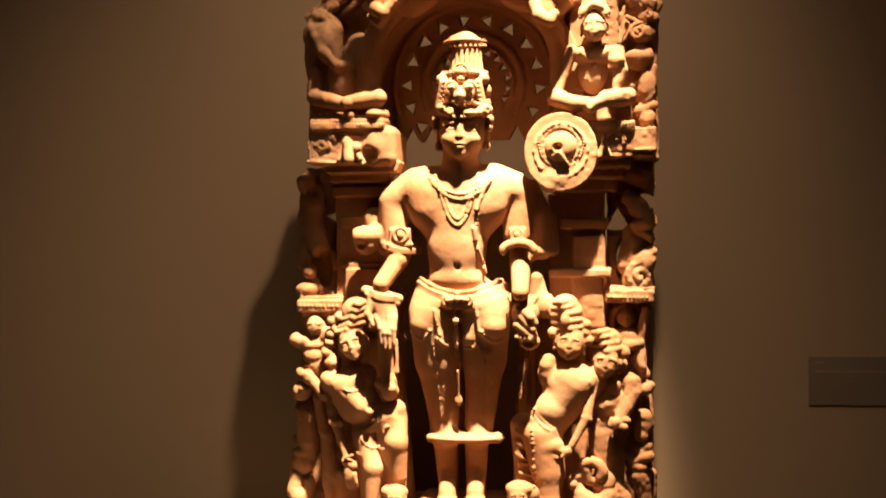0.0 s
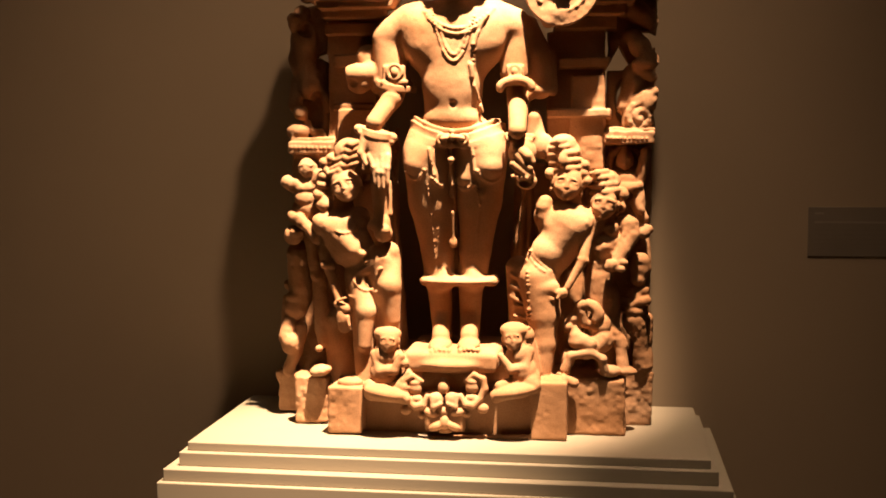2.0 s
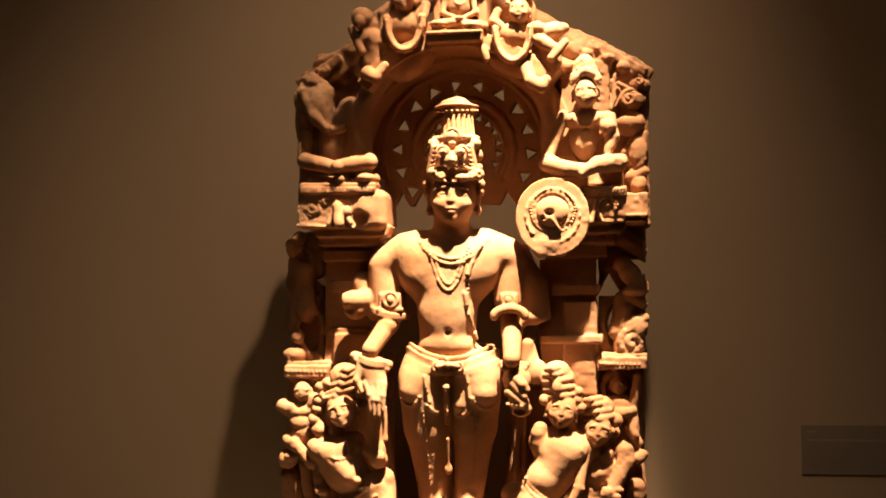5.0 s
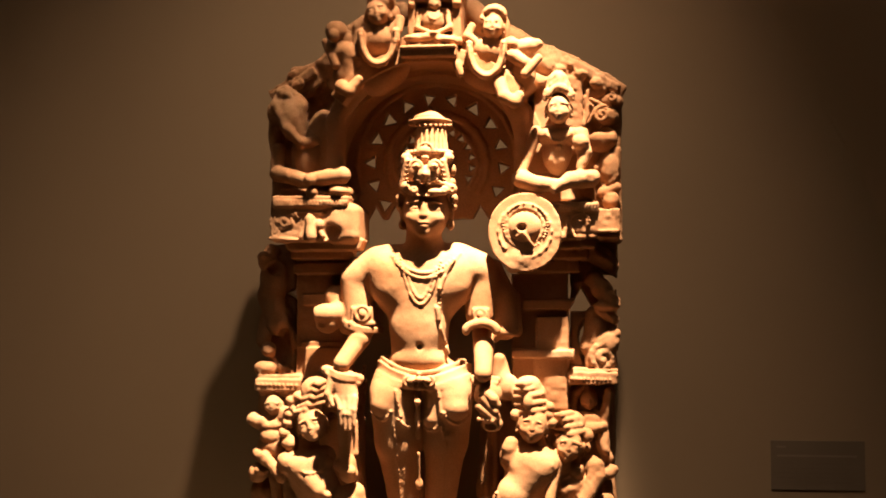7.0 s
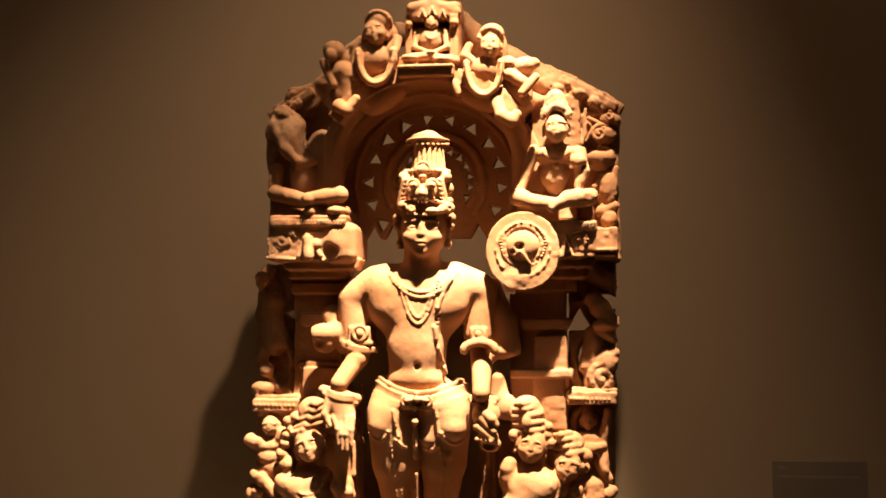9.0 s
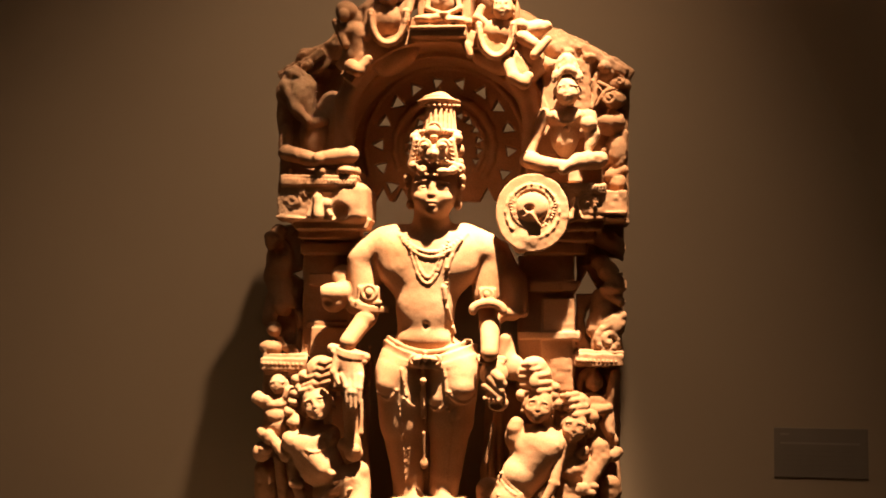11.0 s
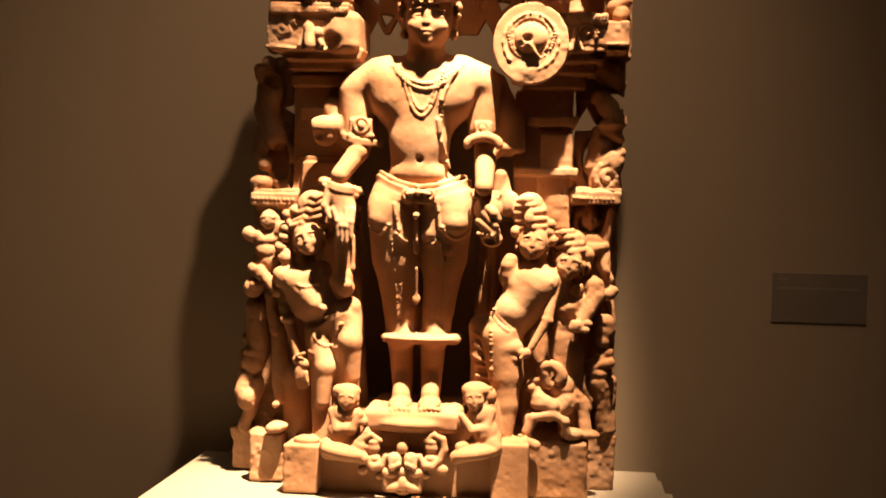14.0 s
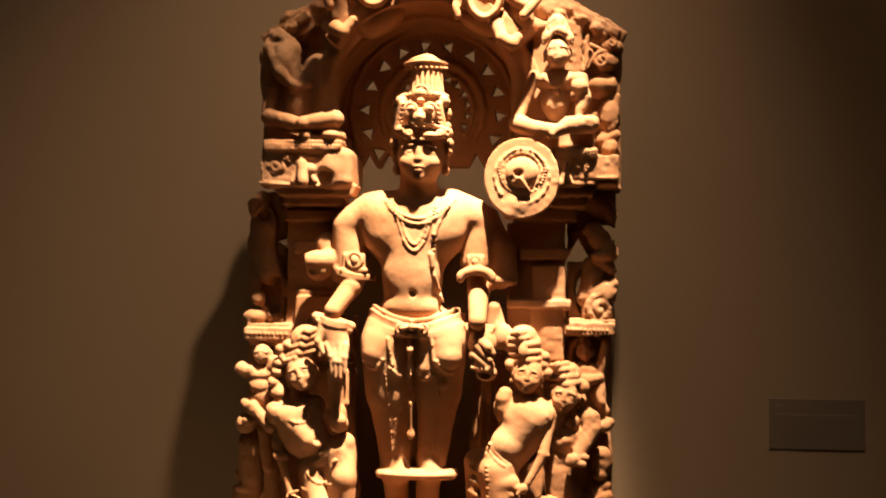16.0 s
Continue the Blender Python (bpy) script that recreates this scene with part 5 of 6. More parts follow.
ball(-0.0029, 0.072, 0.8522, 0.0083, 0.008, 0.0083)
ball(-0.0019, 0.068, 0.8332, 0.0093, 0.009, 0.0135)
ball(-0.0038, 0.082, 0.8154, 0.0146, 0.008, 0.0063)
slab(-0.0062, 0.107, 0.8436, 0.0378, 0.013, 0.0368, r=0.008)

# kneeling worshippers on both sides of the lotus
face(-0.1068, 0.092, 0.976, 0.021, 4)
ball(-0.1096, 0.1, 0.9866, 0.0242, 0.02, 0.0137)
ball(-0.1257, 0.108, 0.9846, 0.0127, 0.014, 0.0127)
ball(-0.1127, 0.098, 0.9463, 0.0253, 0.02, 0.0232)
ball(-0.1142, 0.098, 0.9157, 0.0295, 0.024, 0.0274)
limb(-0.1332, 0.098, 0.9484, -0.1215, 0.084, 0.9213, 0.0105, 0.0095, k=0.003)
limb(-0.1215, 0.084, 0.9213, -0.0945, 0.076, 0.9241, 0.0094, 0.0084, k=0.003)
limb(-0.0945, 0.076, 0.9241, -0.0821, 0.078, 0.9494, 0.0083, 0.0073, k=0.003)
limb(-0.0919, 0.096, 0.9506, -0.0783, 0.08, 0.9371, 0.0095, 0.0084)
limb(-0.1247, 0.1, 0.9006, -0.0796, 0.08, 0.8928, 0.0158, 0.0105, k=0.004)
limb(-0.0901, 0.082, 0.8919, -0.0706, 0.084, 0.9185, 0.0094, 0.0073)
ball(-0.109, 0.076, 0.8822, 0.0417, 0.024, 0.0146, tilt=8)
limb(-0.1392, 0.084, 0.879, -0.0736, 0.072, 0.8728, 0.0136, 0.0094)
ball(-0.1392, 0.092, 0.8894, 0.0168, 0.02, 0.0147)
face(0.1192, 0.094, 0.985, 0.0221, -6)
ball(0.1204, 0.1, 0.998, 0.0253, 0.02, 0.0148)
ball(0.142, 0.106, 0.9879, 0.0148, 0.014, 0.0159)
ball(0.1293, 0.1, 0.9544, 0.0232, 0.02, 0.0253)
ball(0.136, 0.1, 0.9226, 0.0253, 0.024, 0.0274)
limb(0.1451, 0.1, 0.9601, 0.1389, 0.086, 0.9326, 0.0105, 0.0095, k=0.003)
limb(0.1389, 0.086, 0.9326, 0.1158, 0.08, 0.9298, 0.0094, 0.0084, k=0.003)
limb(0.1158, 0.08, 0.9298, 0.0973, 0.082, 0.9544, 0.0083, 0.0063, k=0.003)
limb(0.1541, 0.1, 0.9134, 0.0967, 0.08, 0.8991, 0.0137, 0.0095, k=0.004)
ball(0.1208, 0.078, 0.8907, 0.0417, 0.024, 0.0136, tilt=-10)
limb(0.0898, 0.074, 0.8802, 0.1555, 0.086, 0.9005, 0.0094, 0.0135)
ball(0.1508, 0.094, 0.9065, 0.0168, 0.02, 0.0168)
limb(0.148, 0.11, 0.9734, 0.1551, 0.112, 0.918, 0.0106, 0.0127)

# leaning attendant with tall hair, on the left
face(-0.1960, 0.148, 1.2560, 0.0315, -16)
ball(-0.193, 0.165, 1.3144, 0.0283, 0.028, 0.0283, tilt=20)
limb(-0.2287, 0.15, 1.2766, -0.2039, 0.136, 1.2826, 0.0054, 0.007, k=0.0025)
limb(-0.2039, 0.136, 1.2826, -0.1829, 0.148, 1.287, 0.007, 0.0054, k=0.0025)
limb(-0.2225, 0.15, 1.2871, -0.1978, 0.136, 1.2929, 0.0054, 0.007, k=0.0025)
limb(-0.1978, 0.136, 1.2929, -0.1768, 0.148, 1.2973, 0.007, 0.0054, k=0.0025)
limb(-0.2148, 0.15, 1.3006, -0.1924, 0.136, 1.3063, 0.0054, 0.007, k=0.0025)
limb(-0.1924, 0.136, 1.3063, -0.1741, 0.148, 1.3107, 0.007, 0.0054, k=0.0025)
limb(-0.2072, 0.15, 1.3141, -0.1881, 0.136, 1.3196, 0.0054, 0.007, k=0.0025)
limb(-0.1881, 0.136, 1.3196, -0.1733, 0.148, 1.324, 0.007, 0.0054, k=0.0025)
limb(-0.1997, 0.15, 1.3256, -0.1846, 0.136, 1.3309, 0.0054, 0.007, k=0.0025)
limb(-0.1846, 0.136, 1.3309, -0.1742, 0.148, 1.3353, 0.007, 0.0054, k=0.0025)
ball(-0.2336, 0.16, 1.2846, 0.0108, 0.012, 0.0098)
ball(-0.2409, 0.16, 1.272, 0.0108, 0.012, 0.0098)
ball(-0.2439, 0.16, 1.2564, 0.0108, 0.012, 0.0098)
ball(-0.2511, 0.16, 1.2386, 0.0108, 0.012, 0.0098)
ball(-0.2445, 0.16, 1.22, 0.0108, 0.012, 0.0098)
ball(-0.2391, 0.16, 1.2979, 0.0108, 0.012, 0.0098)
ball(-0.2265, 0.16, 1.3055, 0.0108, 0.012, 0.0098)
ball(-0.2375, 0.158, 1.2182, 0.0108, 0.014, 0.0173)
limb(-0.2054, 0.165, 1.2208, -0.2085, 0.17, 1.2018, 0.0174, 0.0196)
limb(-0.2261, 0.165, 1.1786, -0.1753, 0.165, 1.1957, 0.0239, 0.0196, k=0.008)
limb(-0.2068, 0.165, 1.1688, -0.157, 0.16, 1.1083, 0.0391, 0.0283, k=0.01)
ball(-0.1905, 0.152, 1.1432, 0.0411, 0.028, 0.0432, k=0.01)
ball(-0.1818, 0.142, 1.1505, 0.0258, 0.014, 0.0237, k=0.008)
ball(-0.1801, 0.15, 1.1861, 0.0237, 0.014, 0.0151)
ball(-0.1627, 0.138, 1.1288, 0.015, 0.01, 0.0107)
ball(-0.1535, 0.13, 1.1217, 0.0043, 0.005, 0.0043, cut=True)
limb(-0.2469, 0.16, 1.1833, -0.1902, 0.15, 1.1833, 0.0179, 0.0158, k=0.010)
ball(-0.2133, 0.166, 1.159, 0.0306, 0.026, 0.0306, k=0.012)
ball(-0.1926, 0.148, 1.1707, 0.0126, 0.012, 0.0105, k=0.008)

limb(-0.2422, 0.152, 1.1828, -0.1959, 0.14, 1.185, 0.0169, 0.0148, k=0.010)
limb(-0.2148, 0.146, 1.1739, -0.1791, 0.134, 1.1383, 0.0232, 0.0179, k=0.010)
ball(-0.1605, 0.122, 1.1312, 0.0074, 0.01, 0.0074)

limb(-0.2389, 0.165, 1.1782, -0.2384, 0.158, 1.1266, 0.0141, 0.012, k=0.004)
limb(-0.2384, 0.158, 1.1266, -0.2206, 0.15, 1.0656, 0.0119, 0.0098, k=0.004)
limb(-0.2206, 0.15, 1.0656, -0.2047, 0.14, 1.0176, 0.0097, 0.0086, k=0.004)
palm(-0.204, 0.138, 1.0096, 0.0386, -14)
limb(-0.2133, 0.14, 1.0339, -0.198, 0.138, 1.0264, 0.0086, 0.0086, k=0.002)
limb(-0.2397, 0.148, 1.1067, -0.2248, 0.148, 1.1052, 0.0075, 0.0075, k=0.002)
limb(-0.1746, 0.16, 1.0868, -0.1638, 0.155, 1.0044, 0.0304, 0.026, k=0.006)
limb(-0.1638, 0.155, 1.0044, -0.1651, 0.146, 0.9537, 0.0249, 0.0195, k=0.005)
limb(-0.1651, 0.146, 0.9537, -0.1665, 0.138, 0.8906, 0.0183, 0.014, k=0.005)
limb(-0.1286, 0.15, 1.1154, -0.1223, 0.15, 1.0483, 0.0302, 0.0259, k=0.008)
limb(-0.1223, 0.15, 1.0483, -0.1218, 0.16, 0.953, 0.0248, 0.0216, k=0.006)
ball(-0.1153, 0.145, 1.1318, 0.0194, 0.016, 0.0194)
limb(-0.1831, 0.138, 1.089, -0.1186, 0.128, 1.1077, 0.0054, 0.0054)
limb(-0.172, 0.135, 1.0949, -0.1236, 0.126, 1.123, 0.0054, 0.0064)
hoop(-0.1384, 0.126, 1.0765, 0.0171, 0.0032, 60, 250, k=0.002, lay=True)
hoop(-0.1787, 0.134, 1.069, 0.0214, 0.0032, 120, 250, k=0.002, lay=True)
string(-0.1668, 0.138, 1.0483, -0.1558, 0.14, 0.9863, 0.0039, 0, beads=8, lay=True)
limb(-0.1649, 0.14, 0.8903, -0.1994, 0.11, 0.8888, 0.0107, 0.0097)
ball(-0.1826, 0.105, 0.8938, 0.0232, 0.016, 0.0095)
limb(-0.1852, 0.14, 1.1999, -0.1751, 0.13, 1.1742, 0.0043, 0.0043)
hoop(-0.1956, 0.14, 1.1966, 0.0279, 0.0027, 90, 210, lay=True)
limb(-0.142, 0.135, 1.183, -0.1175, 0.118, 1.1747, 0.0107, 0.0096)

# bent knees of the left attendant, with a loop of cloth
limb(-0.1723, 0.148, 1.0717, -0.1571, 0.13, 1.024, 0.019, 0.019, k=0.006)
limb(-0.1571, 0.13, 1.024, -0.1608, 0.126, 0.9609, 0.0179, 0.0126, k=0.006)
limb(-0.112, 0.15, 1.1173, -0.1118, 0.13, 1.0722, 0.0179, 0.0211, k=0.006)
limb(-0.1118, 0.13, 1.0722, -0.1104, 0.136, 1.008, 0.02, 0.0169, k=0.006)
string(-0.1791, 0.126, 1.0792, -0.1443, 0.122, 1.0644, 0.0026, 0.0084, lay=True)
string(-0.1366, 0.122, 1.0802, -0.1251, 0.124, 1.1042, 0.0026, -0.0074, lay=True)
limb(-0.1567, 0.128, 1.115, -0.1285, 0.126, 1.1238, 0.0042, 0.0032)
limb(-0.2117, 0.13, 1.0417, -0.1966, 0.13, 1.0472, 0.0037, 0.0037)

# hanging arm and staff between attendant and main figure
limb(-0.1308, 0.13, 1.26, -0.1289, 0.135, 1.2038, 0.015, 0.0128, k=0.005)
limb(-0.1289, 0.135, 1.2038, -0.1231, 0.13, 1.1686, 0.0118, 0.0171, k=0.004)
ball(-0.1213, 0.13, 1.186, 0.0118, 0.01, 0.0171)
limb(-0.1184, 0.15, 1.2597, -0.1154, 0.15, 1.2034, 0.0076, 0.0065)
ball(-0.1218, 0.134, 1.1673, 0.0118, 0.012, 0.0107)

# small figures at the left edge
face(-0.2798, 0.18, 1.2875, 0.0164, 0)
ball(-0.2861, 0.185, 1.2494, 0.0263, 0.02, 0.0154)
ball(-0.2839, 0.178, 1.2308, 0.0197, 0.014, 0.0153, tilt=0)
limb(-0.3085, 0.18, 1.2543, -0.3179, 0.175, 1.2615, 0.012, 0.012)
limb(-0.2616, 0.182, 1.2522, -0.2548, 0.18, 1.2713, 0.011, 0.0099)
ball(-0.3006, 0.175, 1.2577, 0.0109, 0.01, 0.0087)
limb(-0.3093, 0.185, 1.196, -0.2903, 0.165, 1.1851, 0.011, 0.0121)
limb(-0.2904, 0.165, 1.1914, -0.2564, 0.16, 1.1572, 0.0109, 0.012)
ball(-0.3104, 0.19, 1.1586, 0.0198, 0.022, 0.0198)
ball(-0.2986, 0.172, 1.1655, 0.0142, 0.012, 0.0109)
ball(-0.2827, 0.19, 1.2071, 0.0286, 0.022, 0.0264)
ball(-0.2705, 0.2, 1.2228, 0.0155, 0.018, 0.0332)
limb(-0.2734, 0.175, 1.1503, -0.2653, 0.18, 1.0815, 0.012, 0.0109)
limb(-0.3064, 0.215, 1.1192, -0.3068, 0.22, 1.0322, 0.0267, 0.0223)
limb(-0.2605, 0.19, 1.0805, -0.2534, 0.19, 0.9528, 0.0154, 0.0132)
ball(-0.2456, 0.2, 0.9836, 0.0287, 0.022, 0.0442)
ball(-0.2572, 0.165, 0.9443, 0.0076, 0.008, 0.0076)
limb(-0.2253, 0.205, 0.9943, -0.2238, 0.205, 0.8867, 0.0288, 0.0288)
ball(-0.3315, 0.22, 1.0585, 0.01, 0.012, 0.0112)
ball(-0.3162, 0.215, 1.0163, 0.0245, 0.02, 0.0267)
ball(-0.3143, 0.208, 1.0357, 0.02, 0.014, 0.0133)
limb(-0.327, 0.215, 0.9888, -0.3317, 0.21, 0.9569, 0.0156, 0.0178)
ball(-0.3234, 0.205, 0.9473, 0.0199, 0.02, 0.0222)
limb(-0.3132, 0.208, 0.9363, -0.3336, 0.222, 0.8892, 0.0133, 0.01)
limb(-0.3033, 0.21, 0.9797, -0.3058, 0.205, 0.948, 0.0111, 0.0111)
limb(-0.3363, 0.222, 1.0309, -0.3409, 0.225, 0.9649, 0.0089, 0.0089)
ball(-0.2504, 0.15, 0.9053, 0.0216, 0.024, 0.0097, tilt=-12)
ball(-0.2904, 0.17, 0.8888, 0.0153, 0.02, 0.0087)
ball(-0.322, 0.232, 1.0737, 0.0135, 0.014, 0.0157)

# rearing beast and shelf at the left edge
slab(-0.2688, 0.22, 1.3254, 0.0454, 0.042, 0.0109, r=0.0025)
slab(-0.2694, 0.224, 1.3398, 0.0417, 0.038, 0.0044, r=0.002)
string(-0.3085, 0.177, 1.3263, -0.2276, 0.177, 1.3247, 0.0039, 0, beads=10, lay=True)
slab(-0.2661, 0.2285, 1.3094, 0.0441, 0.0335, 0.0044, r=0.003)
limb(-0.2979, 0.232, 1.5827, -0.3062, 0.222, 1.5602, 0.0157, 0.0179)
ball(-0.3102, 0.216, 1.5687, 0.0145, 0.015, 0.0134)
ball(-0.2959, 0.235, 1.5275, 0.027, 0.026, 0.0449)
limb(-0.3013, 0.235, 1.4944, -0.281, 0.225, 1.4396, 0.0247, 0.0247, k=0.008)
limb(-0.2684, 0.24, 1.4613, -0.2569, 0.23, 1.3523, 0.0135, 0.0113)
limb(-0.281, 0.225, 1.4396, -0.2484, 0.23, 1.4068, 0.0201, 0.0134)
limb(-0.3056, 0.232, 1.4504, -0.3113, 0.222, 1.4069, 0.0179, 0.0157)
ball(-0.296, 0.208, 1.3911, 0.0177, 0.017, 0.0166)
ball(-0.3014, 0.205, 1.3556, 0.0222, 0.02, 0.0155)
limb(-0.2888, 0.215, 1.3746, -0.2607, 0.215, 1.3477, 0.01, 0.0134)
ball(-0.3141, 0.216, 1.4071, 0.0111, 0.012, 0.0111)
ball(-0.2861, 0.215, 1.5488, 0.0134, 0.014, 0.0134, cut=True, k=0.005)
ball(-0.2686, 0.222, 1.3961, 0.0134, 0.022, 0.038, cut=True, k=0.006)
slab(-0.2786, 0.249, 1.4647, 0.0281, 0.013, 0.1315, r=0.006)
wedge(-0.2543, 0.25, 1.5, 0.0181, 0.06, 90)

# rearing beast, scroll and shelf at the right edge
slab(0.3231, 0.227, 1.3415, 0.0462, 0.035, 0.0121, r=0.0025)
slab(0.3255, 0.23, 1.3557, 0.0442, 0.032, 0.0033, r=0.002)
string(0.2839, 0.191, 1.3403, 0.3621, 0.191, 1.3387, 0.004, 0, beads=10, lay=True)
slab(0.3265, 0.251, 1.4658, 0.0439, 0.011, 0.1295, r=0.006)
wedge(0.3023, 0.25, 1.4798, 0.0294, 0.06, 0)
ball(0.3518, 0.25, 1.5193, 0.0226, 0.05, 0.0158, cut=True, k=0.004)
ball(0.3163, 0.24, 1.4074, 0.0225, 0.03, 0.045, cut=True, k=0.006)
limb(0.3288, 0.235, 1.5778, 0.3547, 0.228, 1.556, 0.0202, 0.0168)
ball(0.3618, 0.224, 1.5472, 0.0112, 0.014, 0.0134)
ball(0.3403, 0.222, 1.5081, 0.0223, 0.02, 0.0201, tilt=30)
limb(0.328, 0.228, 1.5242, 0.3586, 0.215, 1.4816, 0.0179, 0.0157)
ball(0.3501, 0.212, 1.4763, 0.0245, 0.016, 0.0111)
limb(0.3378, 0.225, 1.4711, 0.3634, 0.215, 1.45, 0.0134, 0.0089)
limb(0.3273, 0.232, 1.4605, 0.316, 0.228, 1.3972, 0.0157, 0.0135)
limb(0.3323, 0.23, 1.4394, 0.3209, 0.225, 1.3657, 0.0179, 0.0112)
scroll(0.3425, 0.208, 1.3791, 0.0244, 0.0078, 1.6, -1)
ball(0.3555, 0.212, 1.4082, 0.0178, 0.016, 0.0222)
limb(0.3368, 0.215, 1.4081, 0.364, 0.212, 1.4239, 0.0111, 0.01)
ball(0.3637, 0.212, 1.3978, 0.0078, 0.009, 0.0089)
ball(0.3428, 0.218, 1.3766, 0.0267, 0.014, 0.0245)

# leaning attendants on the right
face(0.2128, 0.148, 1.2590, 0.0315, 10)
ball(0.2049, 0.165, 1.3107, 0.0326, 0.028, 0.0304)
ball(0.2046, 0.16, 1.3308, 0.0239, 0.022, 0.0174)
limb(0.1841, 0.15, 1.2832, 0.2128, 0.132, 1.2862, 0.0054, 0.007, k=0.0025)
limb(0.2128, 0.132, 1.2862, 0.2401, 0.15, 1.2885, 0.007, 0.0054, k=0.0025)
limb(0.1834, 0.15, 1.2962, 0.2105, 0.132, 1.2991, 0.0054, 0.007, k=0.0025)
limb(0.2105, 0.132, 1.2991, 0.2361, 0.15, 1.3014, 0.007, 0.0054, k=0.0025)
limb(0.1816, 0.15, 1.3103, 0.2062, 0.132, 1.3129, 0.0054, 0.007, k=0.0025)
limb(0.2062, 0.132, 1.3129, 0.2292, 0.15, 1.3153, 0.007, 0.0054, k=0.0025)
limb(0.1824, 0.15, 1.3223, 0.2019, 0.132, 1.3247, 0.0054, 0.007, k=0.0025)
limb(0.2019, 0.132, 1.3247, 0.2198, 0.15, 1.3271, 0.007, 0.0054, k=0.0025)
limb(0.1853, 0.15, 1.3324, 0.1997, 0.132, 1.3346, 0.0054, 0.007, k=0.0025)
limb(0.1997, 0.132, 1.3346, 0.2125, 0.15, 1.337, 0.007, 0.0054, k=0.0025)
ball(0.2423, 0.15, 1.2785, 0.0097, 0.012, 0.0108)
ball(0.2467, 0.15, 1.2636, 0.0097, 0.012, 0.0108)
ball(0.244, 0.15, 1.2916, 0.0097, 0.012, 0.0108)
ball(0.1812, 0.15, 1.2771, 0.0097, 0.012, 0.0108)
ball(0.2047, 0.128, 1.301, 0.0085, 0.007, 0.0128)
limb(0.217, 0.165, 1.23, 0.2132, 0.17, 1.2113, 0.0196, 0.0217)
limb(0.1793, 0.165, 1.1985, 0.2603, 0.17, 1.1903, 0.0283, 0.0239, k=0.008)
limb(0.2163, 0.165, 1.1792, 0.1745, 0.16, 1.1141, 0.0478, 0.0348, k=0.012)
ball(0.199, 0.142, 1.1844, 0.0258, 0.014, 0.0172, k=0.008)
ball(0.2339, 0.148, 1.1809, 0.0237, 0.014, 0.0173, k=0.008)
ball(0.1784, 0.138, 1.1317, 0.0279, 0.018, 0.0236, k=0.008)
ball(0.1693, 0.12, 1.1391, 0.0043, 0.005, 0.0043, cut=True)
limb(0.1706, 0.15, 1.2163, 0.1679, 0.155, 1.1906, 0.0151, 0.013)
limb(0.1734, 0.15, 1.2255, 0.171, 0.15, 1.1992, 0.013, 0.013)
limb(0.1427, 0.135, 1.1207, 0.1817, 0.128, 1.1026, 0.0054, 0.0054)
limb(0.1422, 0.138, 1.1285, 0.1775, 0.13, 1.1063, 0.0043, 0.0043)
ball(0.2017, 0.128, 1.1814, 0.0053, 0.005, 0.0053)
limb(0.1605, 0.15, 1.0893, 0.1706, 0.145, 1.0191, 0.0367, 0.0313, k=0.008)
limb(0.1706, 0.145, 1.0191, 0.1722, 0.138, 0.9694, 0.0291, 0.0226, k=0.005)
limb(0.1722, 0.138, 0.9694, 0.1702, 0.13, 0.9078, 0.0215, 0.015, k=0.005)
limb(0.1229, 0.17, 1.1011, 0.1276, 0.175, 1.0128, 0.024, 0.0218, k=0.006)
limb(0.1276, 0.175, 1.0128, 0.1307, 0.18, 0.9497, 0.0197, 0.0175, k=0.005)
ball(0.1723, 0.13, 1.0719, 0.0278, 0.016, 0.0171)
limb(0.116, 0.15, 1.0775, 0.1387, 0.148, 1.0725, 0.0032, 0.0032, k=0.002)
limb(0.1165, 0.15, 1.0571, 0.1392, 0.148, 1.0521, 0.0032, 0.0032, k=0.002)
limb(0.1169, 0.15, 1.0367, 0.1396, 0.148, 1.0317, 0.0032, 0.0032, k=0.002)
limb(0.1174, 0.15, 1.0162, 0.1401, 0.148, 1.0113, 0.0032, 0.0032, k=0.002)
limb(0.1179, 0.15, 0.9957, 0.1406, 0.148, 0.9908, 0.0032, 0.0032, k=0.002)
string(0.1431, 0.135, 1.1005, 0.1477, 0.145, 0.9569, 0.0039, 0, beads=19, lay=True)
ball(0.1177, 0.16, 1.0558, 0.0108, 0.014, 0.0325)
limb(0.1653, 0.145, 0.9013, 0.2073, 0.112, 0.9053, 0.0108, 0.0097)
ball(0.1875, 0.11, 0.9048, 0.0254, 0.016, 0.0085)
limb(0.2068, 0.12, 0.9086, 0.2271, 0.118, 0.8998, 0.0074, 0.0085)
face(0.2776, 0.165, 1.2215, 0.0294, 8)
ball(0.2765, 0.18, 1.2614, 0.0307, 0.026, 0.0219)
limb(0.2561, 0.164, 1.2412, 0.2791, 0.148, 1.2444, 0.0054, 0.0065, k=0.0025)
limb(0.2791, 0.148, 1.2444, 0.302, 0.164, 1.2464, 0.0065, 0.0054, k=0.0025)
limb(0.2518, 0.164, 1.2532, 0.2748, 0.148, 1.2563, 0.0054, 0.0065, k=0.0025)
limb(0.2748, 0.148, 1.2563, 0.2976, 0.164, 1.2584, 0.0065, 0.0054, k=0.0025)
limb(0.25, 0.164, 1.2653, 0.2705, 0.148, 1.2682, 0.0054, 0.0065, k=0.0025)
limb(0.2705, 0.148, 1.2682, 0.2908, 0.164, 1.2703, 0.0065, 0.0054, k=0.0025)
limb(0.2508, 0.164, 1.2754, 0.2663, 0.148, 1.2781, 0.0054, 0.0065, k=0.0025)
limb(0.2663, 0.148, 1.2781, 0.2814, 0.164, 1.2801, 0.0065, 0.0054, k=0.0025)
